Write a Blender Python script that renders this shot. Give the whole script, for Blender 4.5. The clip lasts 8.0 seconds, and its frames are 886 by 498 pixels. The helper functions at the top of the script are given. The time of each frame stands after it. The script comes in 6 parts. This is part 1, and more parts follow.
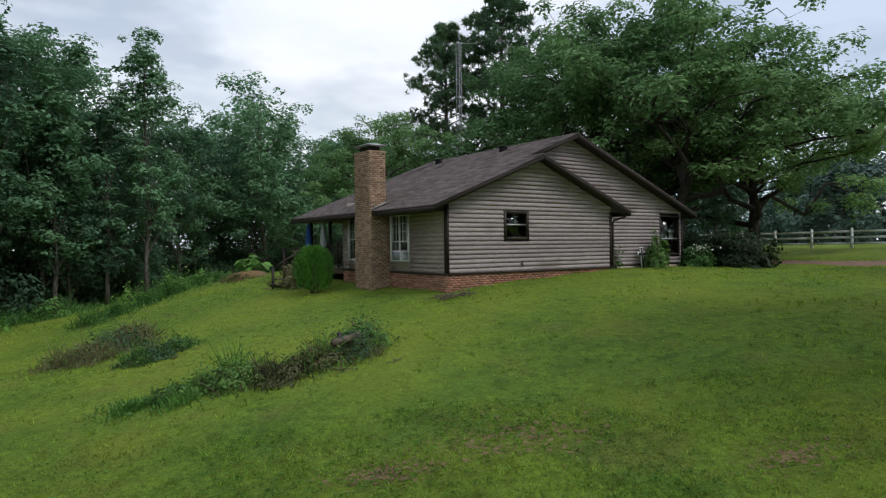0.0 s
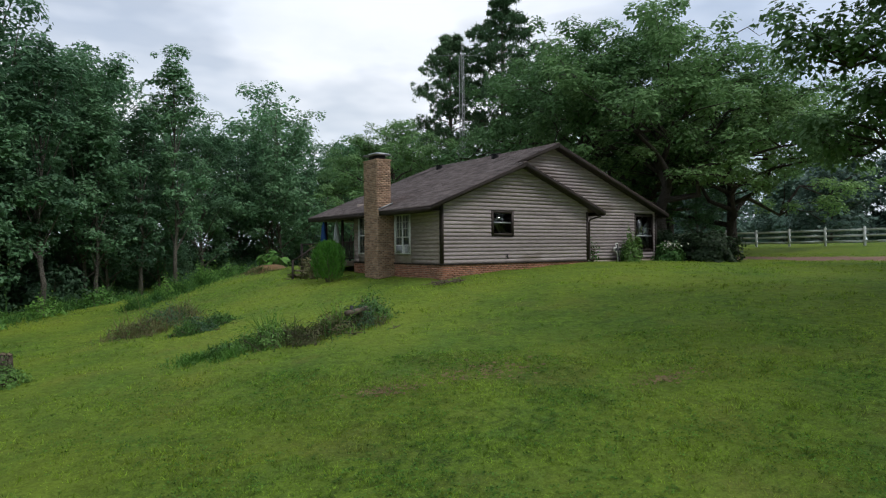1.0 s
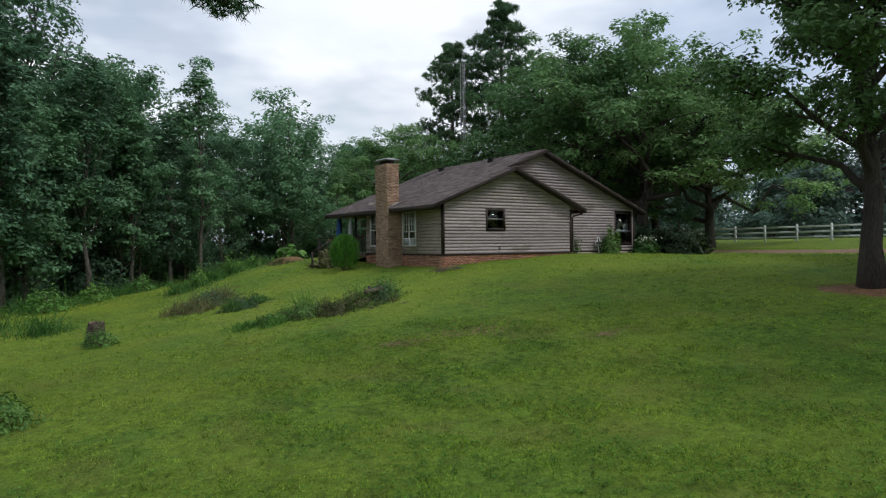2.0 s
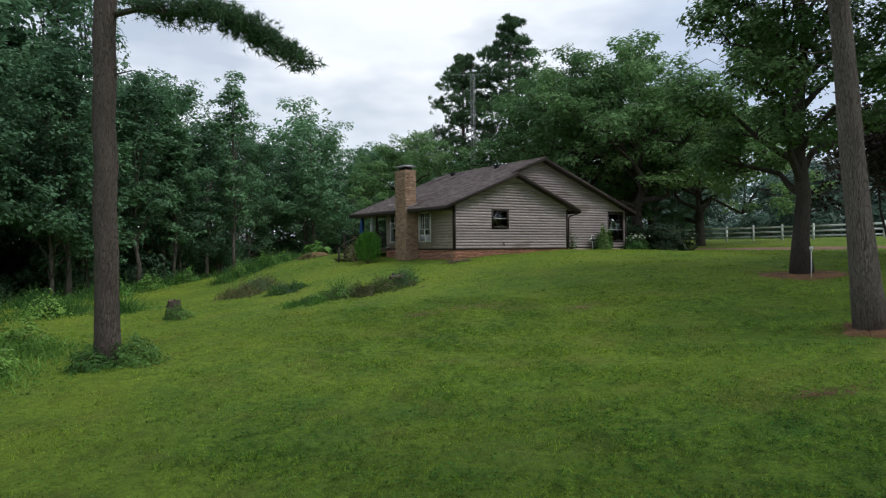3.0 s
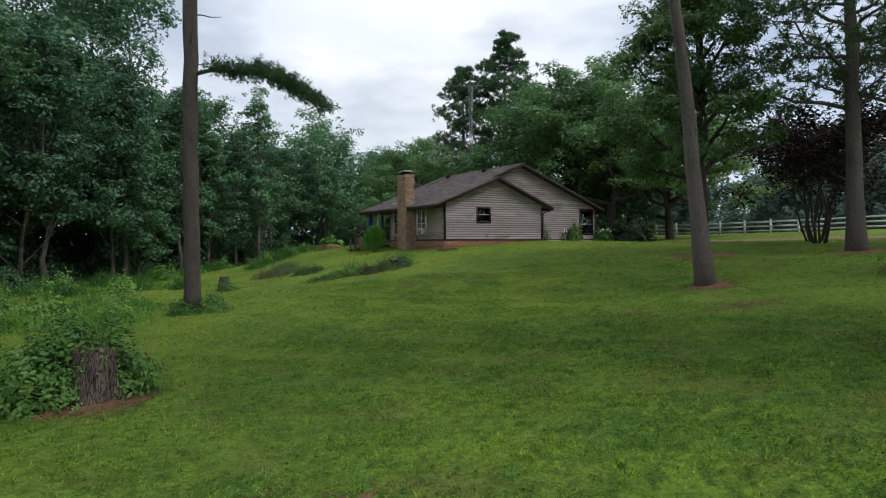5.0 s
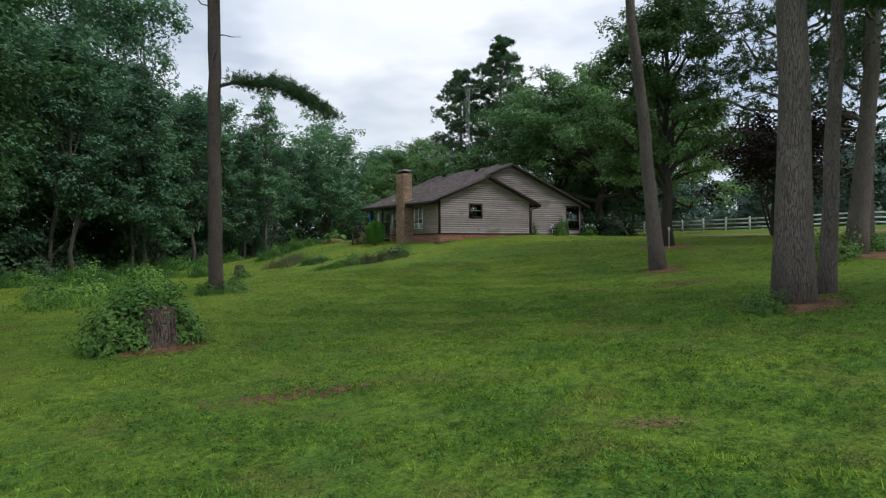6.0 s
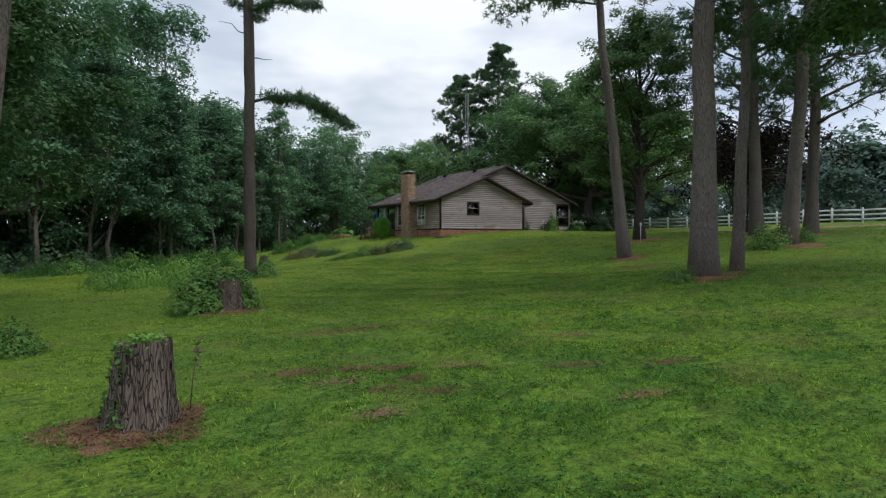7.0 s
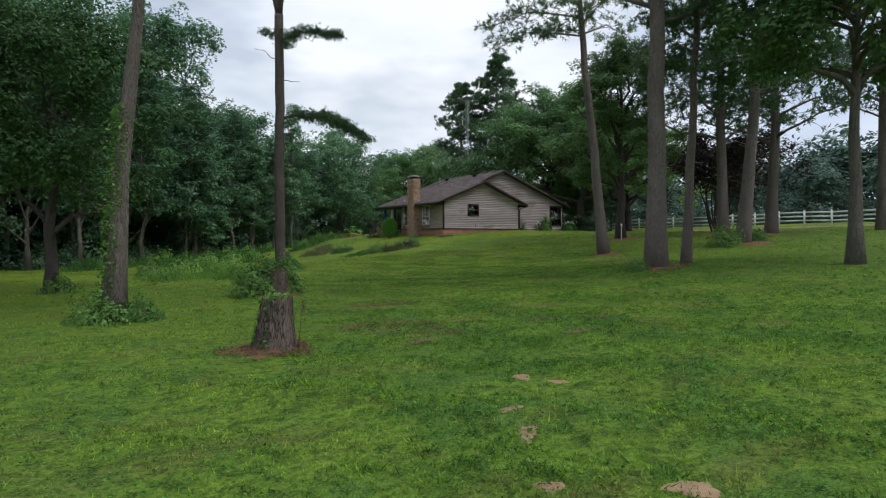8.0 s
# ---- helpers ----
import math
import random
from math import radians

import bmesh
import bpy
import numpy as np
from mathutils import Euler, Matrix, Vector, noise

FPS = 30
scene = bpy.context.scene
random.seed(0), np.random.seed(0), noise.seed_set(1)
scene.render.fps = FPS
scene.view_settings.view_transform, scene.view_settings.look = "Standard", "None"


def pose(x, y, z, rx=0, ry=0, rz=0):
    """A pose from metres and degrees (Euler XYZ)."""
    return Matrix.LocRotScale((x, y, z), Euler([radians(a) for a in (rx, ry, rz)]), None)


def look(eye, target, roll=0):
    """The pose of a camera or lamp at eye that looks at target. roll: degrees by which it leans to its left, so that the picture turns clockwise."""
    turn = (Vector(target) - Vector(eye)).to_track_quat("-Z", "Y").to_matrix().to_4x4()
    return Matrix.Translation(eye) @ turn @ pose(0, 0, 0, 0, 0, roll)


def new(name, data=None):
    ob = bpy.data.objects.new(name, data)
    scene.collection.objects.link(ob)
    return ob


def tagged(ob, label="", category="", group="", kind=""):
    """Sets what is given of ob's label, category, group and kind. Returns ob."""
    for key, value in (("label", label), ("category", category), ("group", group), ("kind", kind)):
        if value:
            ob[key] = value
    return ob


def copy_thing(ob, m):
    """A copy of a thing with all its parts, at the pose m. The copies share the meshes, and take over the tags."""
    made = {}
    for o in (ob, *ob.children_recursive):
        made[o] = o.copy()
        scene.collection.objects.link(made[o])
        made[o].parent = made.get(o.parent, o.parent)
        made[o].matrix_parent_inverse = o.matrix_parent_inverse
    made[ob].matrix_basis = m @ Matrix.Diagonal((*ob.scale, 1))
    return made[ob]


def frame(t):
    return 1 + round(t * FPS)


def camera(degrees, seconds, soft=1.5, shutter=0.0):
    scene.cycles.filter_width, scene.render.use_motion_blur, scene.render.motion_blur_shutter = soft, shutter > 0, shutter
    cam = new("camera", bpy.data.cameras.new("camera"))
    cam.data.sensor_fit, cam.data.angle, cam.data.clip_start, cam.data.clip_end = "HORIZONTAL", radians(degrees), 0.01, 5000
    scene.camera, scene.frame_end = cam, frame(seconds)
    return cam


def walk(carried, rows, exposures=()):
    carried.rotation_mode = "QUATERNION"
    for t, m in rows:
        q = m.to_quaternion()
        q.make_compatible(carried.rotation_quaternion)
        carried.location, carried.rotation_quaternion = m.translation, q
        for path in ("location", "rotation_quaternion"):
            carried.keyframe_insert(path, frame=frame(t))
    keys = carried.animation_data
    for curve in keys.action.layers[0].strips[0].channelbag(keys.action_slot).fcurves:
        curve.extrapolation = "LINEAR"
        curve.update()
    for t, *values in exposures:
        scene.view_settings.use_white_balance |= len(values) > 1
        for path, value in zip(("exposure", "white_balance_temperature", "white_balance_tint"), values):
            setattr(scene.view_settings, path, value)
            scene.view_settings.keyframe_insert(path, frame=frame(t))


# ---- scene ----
cam = camera(69.5, 8.0, soft=1.2)
PATH = [
    (0, (-11.349, -15.81, 0.847), (-10.193, -14.178, 0.838), -0.7),
    (0.5, (-12.093, -17.348, 0.72), (-10.955, -15.704, 0.713), -0.7),
    (1, (-12.958, -18.969, 0.6), (-11.827, -17.319, 0.595), -0.6),
    (1.5, (-13.902, -20.599, 0.485), (-12.779, -18.944, 0.478), -0.6),
    (1.7, (-14.356, -21.242, 0.461), (-13.231, -19.589, 0.449), -0.6),
    (2.8, (-17.057, -25.026, 0.217), (-15.956, -23.357, 0.203), -0.4),
    (3, (-17.483, -25.726, 0.148), (-16.389, -24.052, 0.138), -0.4),
    (3.5, (-18.45, -27.427, 0.035), (-17.37, -25.744, 0.025), -0.4),
    (4, (-19.163, -29.022, -0.087), (-18.096, -27.33, -0.095), -0.3),
    (4.5, (-19.668, -30.53, -0.202), (-18.605, -28.836, -0.213), -0.4),
    (4.7, (-19.897, -31.13, -0.246), (-18.833, -29.436, -0.257), -0.5),
    (5.8, (-21.291, -34.46, -0.574), (-20.232, -32.763, -0.596), -0.1),
    (6, (-21.621, -35.07, -0.643), (-20.563, -33.373, -0.661), -0.3),
    (6.5, (-22.674, -36.859, -0.831), (-21.617, -35.161, -0.852), -0.2),
    (7, (-23.971, -38.82, -0.91), (-22.914, -37.122, -0.934), -0.2),
    (7.5, (-25.391, -40.801, -0.95), (-24.331, -39.105, -0.977), -0.1),
    (8, (-26.604, -42.533, -0.968), (-25.545, -40.836, -0.994), -0.1),
]
walk(cam, [(t, look(eye, target, roll)) for t, eye, target, roll in PATH])

# ---- light ----
SUN_EL, SUN_AZ = 54.0, 148.0
world = bpy.data.worlds.new("sky")
scene.world = world
world.use_nodes = True
wn, wl = world.node_tree.nodes, world.node_tree.links
wn.clear()
w_out = wn.new("ShaderNodeOutputWorld")
w_bg = wn.new("ShaderNodeBackground")
w_sky = wn.new("ShaderNodeTexSky")
w_sky.sky_type, w_sky.sun_disc = "NISHITA", False
w_sky.sun_elevation, w_sky.sun_rotation = radians(SUN_EL), radians(SUN_AZ)
w_sky.air_density, w_sky.dust_density = 1.0, 2.0
w_tc = wn.new("ShaderNodeTexCoord")
w_map = wn.new("ShaderNodeMapping")
w_map.inputs["Scale"].default_value = (1.0, 1.0, 2.6)
w_noise = wn.new("ShaderNodeTexNoise")
w_noise.inputs["Scale"].default_value = 1.6
w_noise.inputs["Detail"].default_value = 6.0
w_noise.inputs["Roughness"].default_value = 0.52
w_ramp = wn.new("ShaderNodeValToRGB")
w_ramp.color_ramp.elements[0].position, w_ramp.color_ramp.elements[0].color = 0.36, (5.4, 6.3, 7.8, 1)
w_ramp.color_ramp.elements[1].position, w_ramp.color_ramp.elements[1].color = 0.64, (8.3, 8.7, 9.3, 1)
w_gap = wn.new("ShaderNodeTexNoise")
w_gap.inputs["Scale"].default_value = 2.9
w_gap.inputs["Detail"].default_value = 4.0
w_gapr = wn.new("ShaderNodeValToRGB")
w_gapr.color_ramp.elements[0].position, w_gapr.color_ramp.elements[0].color = 0.36, (0.55, 0.55, 0.55, 1)
w_gapr.color_ramp.elements[1].position, w_gapr.color_ramp.elements[1].color = 0.50, (1, 1, 1, 1)
w_mix = wn.new("ShaderNodeMix")
w_mix.data_type = "RGBA"
wl.new(w_tc.outputs["Generated"], w_map.inputs["Vector"])
wl.new(w_map.outputs["Vector"], w_noise.inputs["Vector"])
wl.new(w_map.outputs["Vector"], w_gap.inputs["Vector"])
wl.new(w_noise.outputs["Fac"], w_ramp.inputs["Fac"])
wl.new(w_gap.outputs["Fac"], w_gapr.inputs["Fac"])
wl.new(w_gapr.outputs["Color"], w_mix.inputs["Factor"])
wl.new(w_sky.outputs["Color"], w_mix.inputs["A"])
wl.new(w_ramp.outputs["Color"], w_mix.inputs["B"])
wl.new(w_mix.outputs["Result"], w_bg.inputs["Color"])
w_bg.inputs["Strength"].default_value = 0.118
wl.new(w_bg.outputs["Background"], w_out.inputs["Surface"])

sun_data = bpy.data.lights.new("sun", "SUN")
sun_data.energy, sun_data.angle, sun_data.color = 1.4, radians(20), (1.0, 0.97, 0.94)
sun = new("sun", sun_data)
sun.matrix_world = pose(0, 0, 40, 90 - SUN_EL, 0, 180 - SUN_AZ)
scene.view_settings.exposure = 0.0


# ---- materials ----
def material(name, base, second=None, scale=3.0, fine=40.0, rough=0.8, bump=0.2, metal=0.0, island=0.0, stretch=(1, 1, 1), spread=0.25,
             stain=None, stain_scale=1.0, stain_at=0.6, piece=0.0, spec=0.3):
    """Two scales of noise between two colours, a stain colour, fine relief; island varies loose leaves, piece single objects."""
    m = bpy.data.materials.new(name)
    m.use_nodes = True
    n, l = m.node_tree.nodes, m.node_tree.links
    b = n["Principled BSDF"]
    second = second or tuple(c * 0.6 for c in base)
    tc, mp = n.new("ShaderNodeTexCoord"), n.new("ShaderNodeMapping")
    mp.inputs["Scale"].default_value = stretch
    l.new(tc.outputs["Object"], mp.inputs["Vector"])
    a, f = n.new("ShaderNodeTexNoise"), n.new("ShaderNodeTexNoise")
    a.inputs["Scale"].default_value, f.inputs["Scale"].default_value = scale, fine
    a.inputs["Detail"].default_value = f.inputs["Detail"].default_value = 5.0
    l.new(mp.outputs["Vector"], a.inputs["Vector"])
    l.new(mp.outputs["Vector"], f.inputs["Vector"])
    add = n.new("ShaderNodeMath")
    add.operation = "ADD"
    half = n.new("ShaderNodeMath")
    half.operation, half.inputs[1].default_value = "MULTIPLY_ADD", 0.5
    half.inputs[2].default_value = 0.0
    l.new(a.outputs["Fac"], add.inputs[0])
    l.new(f.outputs["Fac"], add.inputs[1])
    l.new(add.outputs[0], half.inputs[0])
    ramp = n.new("ShaderNodeValToRGB")
    e = ramp.color_ramp.elements
    e[0].position, e[0].color = 0.5 - spread / 2, (*second, 1)
    e[1].position, e[1].color = 0.5 + spread / 2, (*base, 1)
    l.new(half.outputs[0], ramp.inputs["Fac"])
    colour = ramp.outputs["Color"]
    if stain:
        s, sr, mix = n.new("ShaderNodeTexNoise"), n.new("ShaderNodeValToRGB"), n.new("ShaderNodeMix")
        s.inputs["Scale"].default_value, s.inputs["Detail"].default_value = stain_scale, 6.0
        l.new(mp.outputs["Vector"], s.inputs["Vector"])
        sr.color_ramp.elements[0].position, sr.color_ramp.elements[1].position = stain_at, stain_at + 0.12
        l.new(s.outputs["Fac"], sr.inputs["Fac"])
        mix.data_type = "RGBA"
        l.new(sr.outputs["Color"], mix.inputs["Factor"])
        l.new(colour, mix.inputs["A"])
        mix.inputs["B"].default_value = (*stain, 1)
        colour = mix.outputs["Result"]
    if island or piece:
        hs = n.new("ShaderNodeHueSaturation")
        mr = n.new("ShaderNodeMapRange")
        k = island or piece
        if island:
            src = n.new("ShaderNodeNewGeometry").outputs["Random Per Island"]
        else:
            src = n.new("ShaderNodeObjectInfo").outputs["Random"]
        mr.inputs["To Min"].default_value, mr.inputs["To Max"].default_value = 1 - k, 1 + k
        l.new(src, mr.inputs["Value"])
        l.new(mr.outputs["Result"], hs.inputs["Value"])
        l.new(colour, hs.inputs["Color"])
        colour = hs.outputs["Color"]
    l.new(colour, b.inputs["Base Color"])
    b.inputs["Roughness"].default_value, b.inputs["Metallic"].default_value = rough, metal
    b.inputs["Specular IOR Level"].default_value = spec
    if bump:
        bp = n.new("ShaderNodeBump")
        bp.inputs["Strength"].default_value, bp.inputs["Distance"].default_value = bump, 0.02
        l.new(f.outputs["Fac"], bp.inputs["Height"])
        l.new(bp.outputs["Normal"], b.inputs["Normal"])
    return m


def foliage(name, base, second, island=0.2, rough=0.5, through_light=0.25):
    """Leaves: colour by leaf and by tree, some light passing through."""
    m = material(name, base, second, scale=0.5, fine=3.0, rough=rough, bump=0, island=island, spread=0.3, spec=0.18)
    n, l = m.node_tree.nodes, m.node_tree.links
    b, out = n["Principled BSDF"], n["Material Output"]
    tr, mx = n.new("ShaderNodeBsdfTranslucent"), n.new("ShaderNodeMixShader")
    src = b.inputs["Base Color"].links[0].from_socket
    info, hs, mr = n.new("ShaderNodeObjectInfo"), n.new("ShaderNodeHueSaturation"), n.new("ShaderNodeMapRange")
    mr.inputs["To Min"].default_value, mr.inputs["To Max"].default_value = 0.72, 1.28
    l.new(info.outputs["Random"], mr.inputs["Value"])
    l.new(mr.outputs["Result"], hs.inputs["Value"])
    mh = n.new("ShaderNodeMapRange")
    mh.inputs["To Min"].default_value, mh.inputs["To Max"].default_value = 0.515, 0.485
    l.new(info.outputs["Random"], mh.inputs["Value"])
    l.new(mh.outputs["Result"], hs.inputs["Hue"])
    l.new(src, hs.inputs["Color"])
    l.new(hs.outputs["Color"], b.inputs["Base Color"])
    l.new(hs.outputs["Color"], tr.inputs["Color"])
    mx.inputs["Fac"].default_value = through_light
    l.new(b.outputs["BSDF"], mx.inputs[1])
    l.new(tr.outputs["BSDF"], mx.inputs[2])
    l.new(mx.outputs["Shader"], out.inputs["Surface"])
    return m


def bark_material(name, base, dark, scale=9.0, crack=0.85):
    """Furrowed bark: upright plates with dark cracks between."""
    m = material(name, base, dark, scale=2.0, fine=30.0, rough=0.95, bump=0.4, spread=0.4, stretch=(1, 1, 0.35))
    n, l = m.node_tree.nodes, m.node_tree.links
    b = n["Principled BSDF"]
    tc, mp, v = n.new("ShaderNodeTexCoord"), n.new("ShaderNodeMapping"), n.new("ShaderNodeTexVoronoi")
    mp.inputs["Scale"].default_value = (1, 1, 0.12)
    v.feature = "DISTANCE_TO_EDGE"
    v.inputs["Scale"].default_value = scale
    l.new(tc.outputs["Object"], mp.inputs["Vector"])
    warp, push = n.new("ShaderNodeTexNoise"), n.new("ShaderNodeVectorMath")
    warp.inputs["Scale"].default_value, warp.inputs["Detail"].default_value = 7.0, 3.0
    push.operation, push.inputs[1].default_value = "MULTIPLY_ADD", (0.16, 0.16, 0.16)
    l.new(mp.outputs["Vector"], warp.inputs["Vector"])
    l.new(warp.outputs["Color"], push.inputs[0])
    l.new(mp.outputs["Vector"], push.inputs[2])
    l.new(push.outputs["Vector"], v.inputs["Vector"])
    r, mix = n.new("ShaderNodeValToRGB"), n.new("ShaderNodeMix")
    r.color_ramp.elements[0].position, r.color_ramp.elements[1].position = 0.0, 0.1
    l.new(v.outputs["Distance"], r.inputs["Fac"])
    mix.data_type = "RGBA"
    mix.inputs["A"].default_value = (*[c * crack for c in dark], 1)
    src = b.inputs["Base Color"].links[0].from_socket
    l.new(r.outputs["Color"], mix.inputs["Factor"])
    l.new(src, mix.inputs["B"])
    l.new(mix.outputs["Result"], b.inputs["Base Color"])
    bp = n.new("ShaderNodeBump")
    bp.inputs["Strength"].default_value, bp.inputs["Distance"].default_value = 0.9, 0.03
    l.new(r.outputs["Color"], bp.inputs["Height"])
    l.new(b.inputs["Normal"].links[0].from_socket, bp.inputs["Normal"])
    l.new(bp.outputs["Normal"], b.inputs["Normal"])
    return m


def turf_material(name, light, dark, clover, dry, blades):
    """Turf in patches: light and dark grass, bluish clover, dry straw, painted gap shade; blades vary one by one and
    let light through.
    """
    m = bpy.data.materials.new(name)
    m.use_nodes = True
    n, l = m.node_tree.nodes, m.node_tree.links
    b, out = n["Principled BSDF"], n["Material Output"]
    tc = n.new("ShaderNodeTexCoord")

    def patch(scale, at, width, detail=6.0, shift=0.0):
        mp, s, r = n.new("ShaderNodeMapping"), n.new("ShaderNodeTexNoise"), n.new("ShaderNodeValToRGB")
        mp.inputs["Location"].default_value = (shift, shift * 1.7, 0)
        s.inputs["Scale"].default_value, s.inputs["Detail"].default_value, s.inputs["Roughness"].default_value = scale, detail, 0.62
        l.new(tc.outputs["Object"], mp.inputs["Vector"])
        l.new(mp.outputs["Vector"], s.inputs["Vector"])
        r.color_ramp.elements[0].position, r.color_ramp.elements[1].position = at - width / 2, at + width / 2
        l.new(s.outputs["Fac"], r.inputs["Fac"])
        return r.outputs["Color"]

    def blend(fac, a, colour, amount=1.0):
        mix = n.new("ShaderNodeMix")
        mix.data_type = "RGBA"
        k = n.new("ShaderNodeMath")
        k.operation, k.inputs[1].default_value = "MULTIPLY", amount
        l.new(fac, k.inputs[0])
        l.new(k.outputs[0], mix.inputs["Factor"])
        if isinstance(a, tuple):
            mix.inputs["A"].default_value = (*a, 1)
        else:
            l.new(a, mix.inputs["A"])
        mix.inputs["B"].default_value = (*colour, 1)
        return mix.outputs["Result"]

    colour = blend(patch(1.1, 0.54, 0.26), light, dark, 0.85)
    colour = blend(patch(0.16, 0.53, 0.14, 4.0, 7.0), colour, tuple(c * k for c, k in zip(light, (1.3, 1.12, 1.0))), 0.6)
    colour = blend(patch(0.9, 0.57, 0.08, 6.0, 31.0), colour, clover, 0.65)
    # patches below the dark grass tone paint shade into gaps between tufts
    colour = blend(patch(4.5, 0.56, 0.1, 5.0, 3.0), colour, tuple(c * 0.7 for c in dark), 0.9)
    colour = blend(patch(2.0, 0.6, 0.07, 6.0, 41.0), colour, tuple(c * 0.6 for c in dark), 0.75)
    colour = blend(patch(0.7, 0.6, 0.14, 7.0, 53.0), colour, dry, 0.65)
    colour = blend(patch(13.0, 0.5, 0.22, 6.0, 11.0), colour, tuple(c * 0.55 for c in dark), 0.7 if not blades else 0.55)
    colour = blend(patch(38.0, 0.54, 0.2, 3.0, 17.0), colour, tuple(c * 1.25 for c in light), 0.55 if not blades else 0.3)
    # yellower turf on the slope below the house, painted lighter than the tree-shaded lawn
    sep, rise, slope_lift = n.new("ShaderNodeSeparateXYZ"), n.new("ShaderNodeMapRange"), n.new("ShaderNodeMath")
    l.new(tc.outputs["Object"], sep.inputs["Vector"])
    rise.inputs["From Min"].default_value, rise.inputs["From Max"].default_value = -34.0, -4.0
    l.new(sep.outputs["Y"], rise.inputs["Value"])
    slope_lift.operation = "MULTIPLY"
    l.new(rise.outputs["Result"], slope_lift.inputs[0])
    l.new(patch(0.21, 0.47, 0.3, 5.0, 23.0), slope_lift.inputs[1])
    colour = blend(slope_lift.outputs[0], colour, tuple(c * k for c, k in zip(light, (1.5, 1.08, 1.0))), 0.6)
    if blades:
        hs, mr = n.new("ShaderNodeHueSaturation"), n.new("ShaderNodeMapRange")
        mr.inputs["To Min"].default_value, mr.inputs["To Max"].default_value = 0.5, 1.5
        l.new(n.new("ShaderNodeNewGeometry").outputs["Random Per Island"], mr.inputs["Value"])
        l.new(mr.outputs["Result"], hs.inputs["Value"])
        l.new(colour, hs.inputs["Color"])
        colour = hs.outputs["Color"]
        tr, mx = n.new("ShaderNodeBsdfTranslucent"), n.new("ShaderNodeMixShader")
        mx.inputs["Fac"].default_value = 0.3
        l.new(colour, tr.inputs["Color"])
        l.new(b.outputs["BSDF"], mx.inputs[1])
        l.new(tr.outputs["BSDF"], mx.inputs[2])
        l.new(mx.outputs["Shader"], out.inputs["Surface"])
    else:
        f, bp = n.new("ShaderNodeTexNoise"), n.new("ShaderNodeBump")
        f.inputs["Scale"].default_value, f.inputs["Detail"].default_value = 5.0, 9.0
        l.new(tc.outputs["Object"], f.inputs["Vector"])
        bp.inputs["Strength"].default_value, bp.inputs["Distance"].default_value = 1.0, 0.13
        l.new(f.outputs["Fac"], bp.inputs["Height"])
        l.new(bp.outputs["Normal"], b.inputs["Normal"])
    l.new(colour, b.inputs["Base Color"])
    b.inputs["Roughness"].default_value, b.inputs["Specular IOR Level"].default_value = 0.85, 0.1
    return m


# ground at about half the blades' colours, so gaps between them look shaded
M_LAWN = turf_material("lawn", (0.128, 0.222, 0.028), (0.037, 0.084, 0.015), (0.05, 0.13, 0.03), (0.15, 0.13, 0.046), False)
M_GRASS = turf_material("grass_blades", (0.235, 0.405, 0.053), (0.068, 0.175, 0.028), (0.08, 0.26, 0.06), (0.33, 0.29, 0.1), True)
M_CLOVER = turf_material("clover_leaves", (0.1, 0.25, 0.045), (0.035, 0.105, 0.022), (0.055, 0.2, 0.055), (0.16, 0.17, 0.05), True)
M_EARTH = material("red_earth", (0.21, 0.115, 0.066), (0.085, 0.05, 0.03), scale=2.5, fine=35, rough=0.95, bump=0.6)
M_STRAW = material("dry_straw_soil", (0.27, 0.2, 0.1), (0.14, 0.1, 0.05), scale=5, fine=40, rough=0.95, bump=0.6)
M_MOUND = material("orange_clay", (0.21, 0.125, 0.06), (0.11, 0.075, 0.035), scale=2.5, fine=30, rough=0.95, bump=0.7)
M_SAND = material("sandy_earth", (0.36, 0.25, 0.15), (0.25, 0.16, 0.09), scale=4, fine=45, rough=0.95, bump=0.5)
M_DRIVE = material("drive_gravel", (0.27, 0.16, 0.12), (0.17, 0.10, 0.075), scale=1.5, fine=30, rough=0.95, bump=0.6)
M_NEEDLES = material("pine_straw", (0.25, 0.135, 0.072), (0.1, 0.055, 0.03), scale=3, fine=50, rough=0.9, bump=0.8, island=0.4)
M_OAK_LEAF = foliage("oak_leaves", (0.2, 0.345, 0.13), (0.12, 0.235, 0.09), through_light=0.36)
M_DARK_LEAF = foliage("shade_tree_leaves", (0.13, 0.23, 0.08), (0.07, 0.15, 0.055), through_light=0.3)
M_WOOD_LEAF = foliage("woodland_leaves", (0.145, 0.275, 0.14), (0.085, 0.185, 0.1), through_light=0.36)
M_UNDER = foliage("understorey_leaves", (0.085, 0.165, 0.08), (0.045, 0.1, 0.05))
# pale blue-green: distance haze mixed into the leaf colour
M_FAR_LEAF = foliage("hazed_woodland_leaves", (0.14, 0.22, 0.165), (0.09, 0.16, 0.125), through_light=0.3)
M_PINE = foliage("pine_needles", (0.105, 0.19, 0.085), (0.06, 0.125, 0.062), through_light=0.22)
M_PURPLE = foliage("plum_leaves", (0.05, 0.045, 0.035), (0.04, 0.02, 0.025))
M_SHRUB = foliage("shrub_leaves", (0.13, 0.265, 0.06), (0.06, 0.145, 0.04))
M_WEED = foliage("weed_leaves", (0.19, 0.36, 0.07), (0.09, 0.21, 0.042))
M_DRY = foliage("dry_weeds", (0.2, 0.19, 0.085), (0.1, 0.11, 0.045))
M_HEDGE = foliage("hedge_leaves", (0.04, 0.07, 0.03), (0.022, 0.042, 0.02))
M_CONIFER = foliage("bright_conifer_leaves", (0.085, 0.26, 0.04), (0.035, 0.14, 0.022), island=0.4)
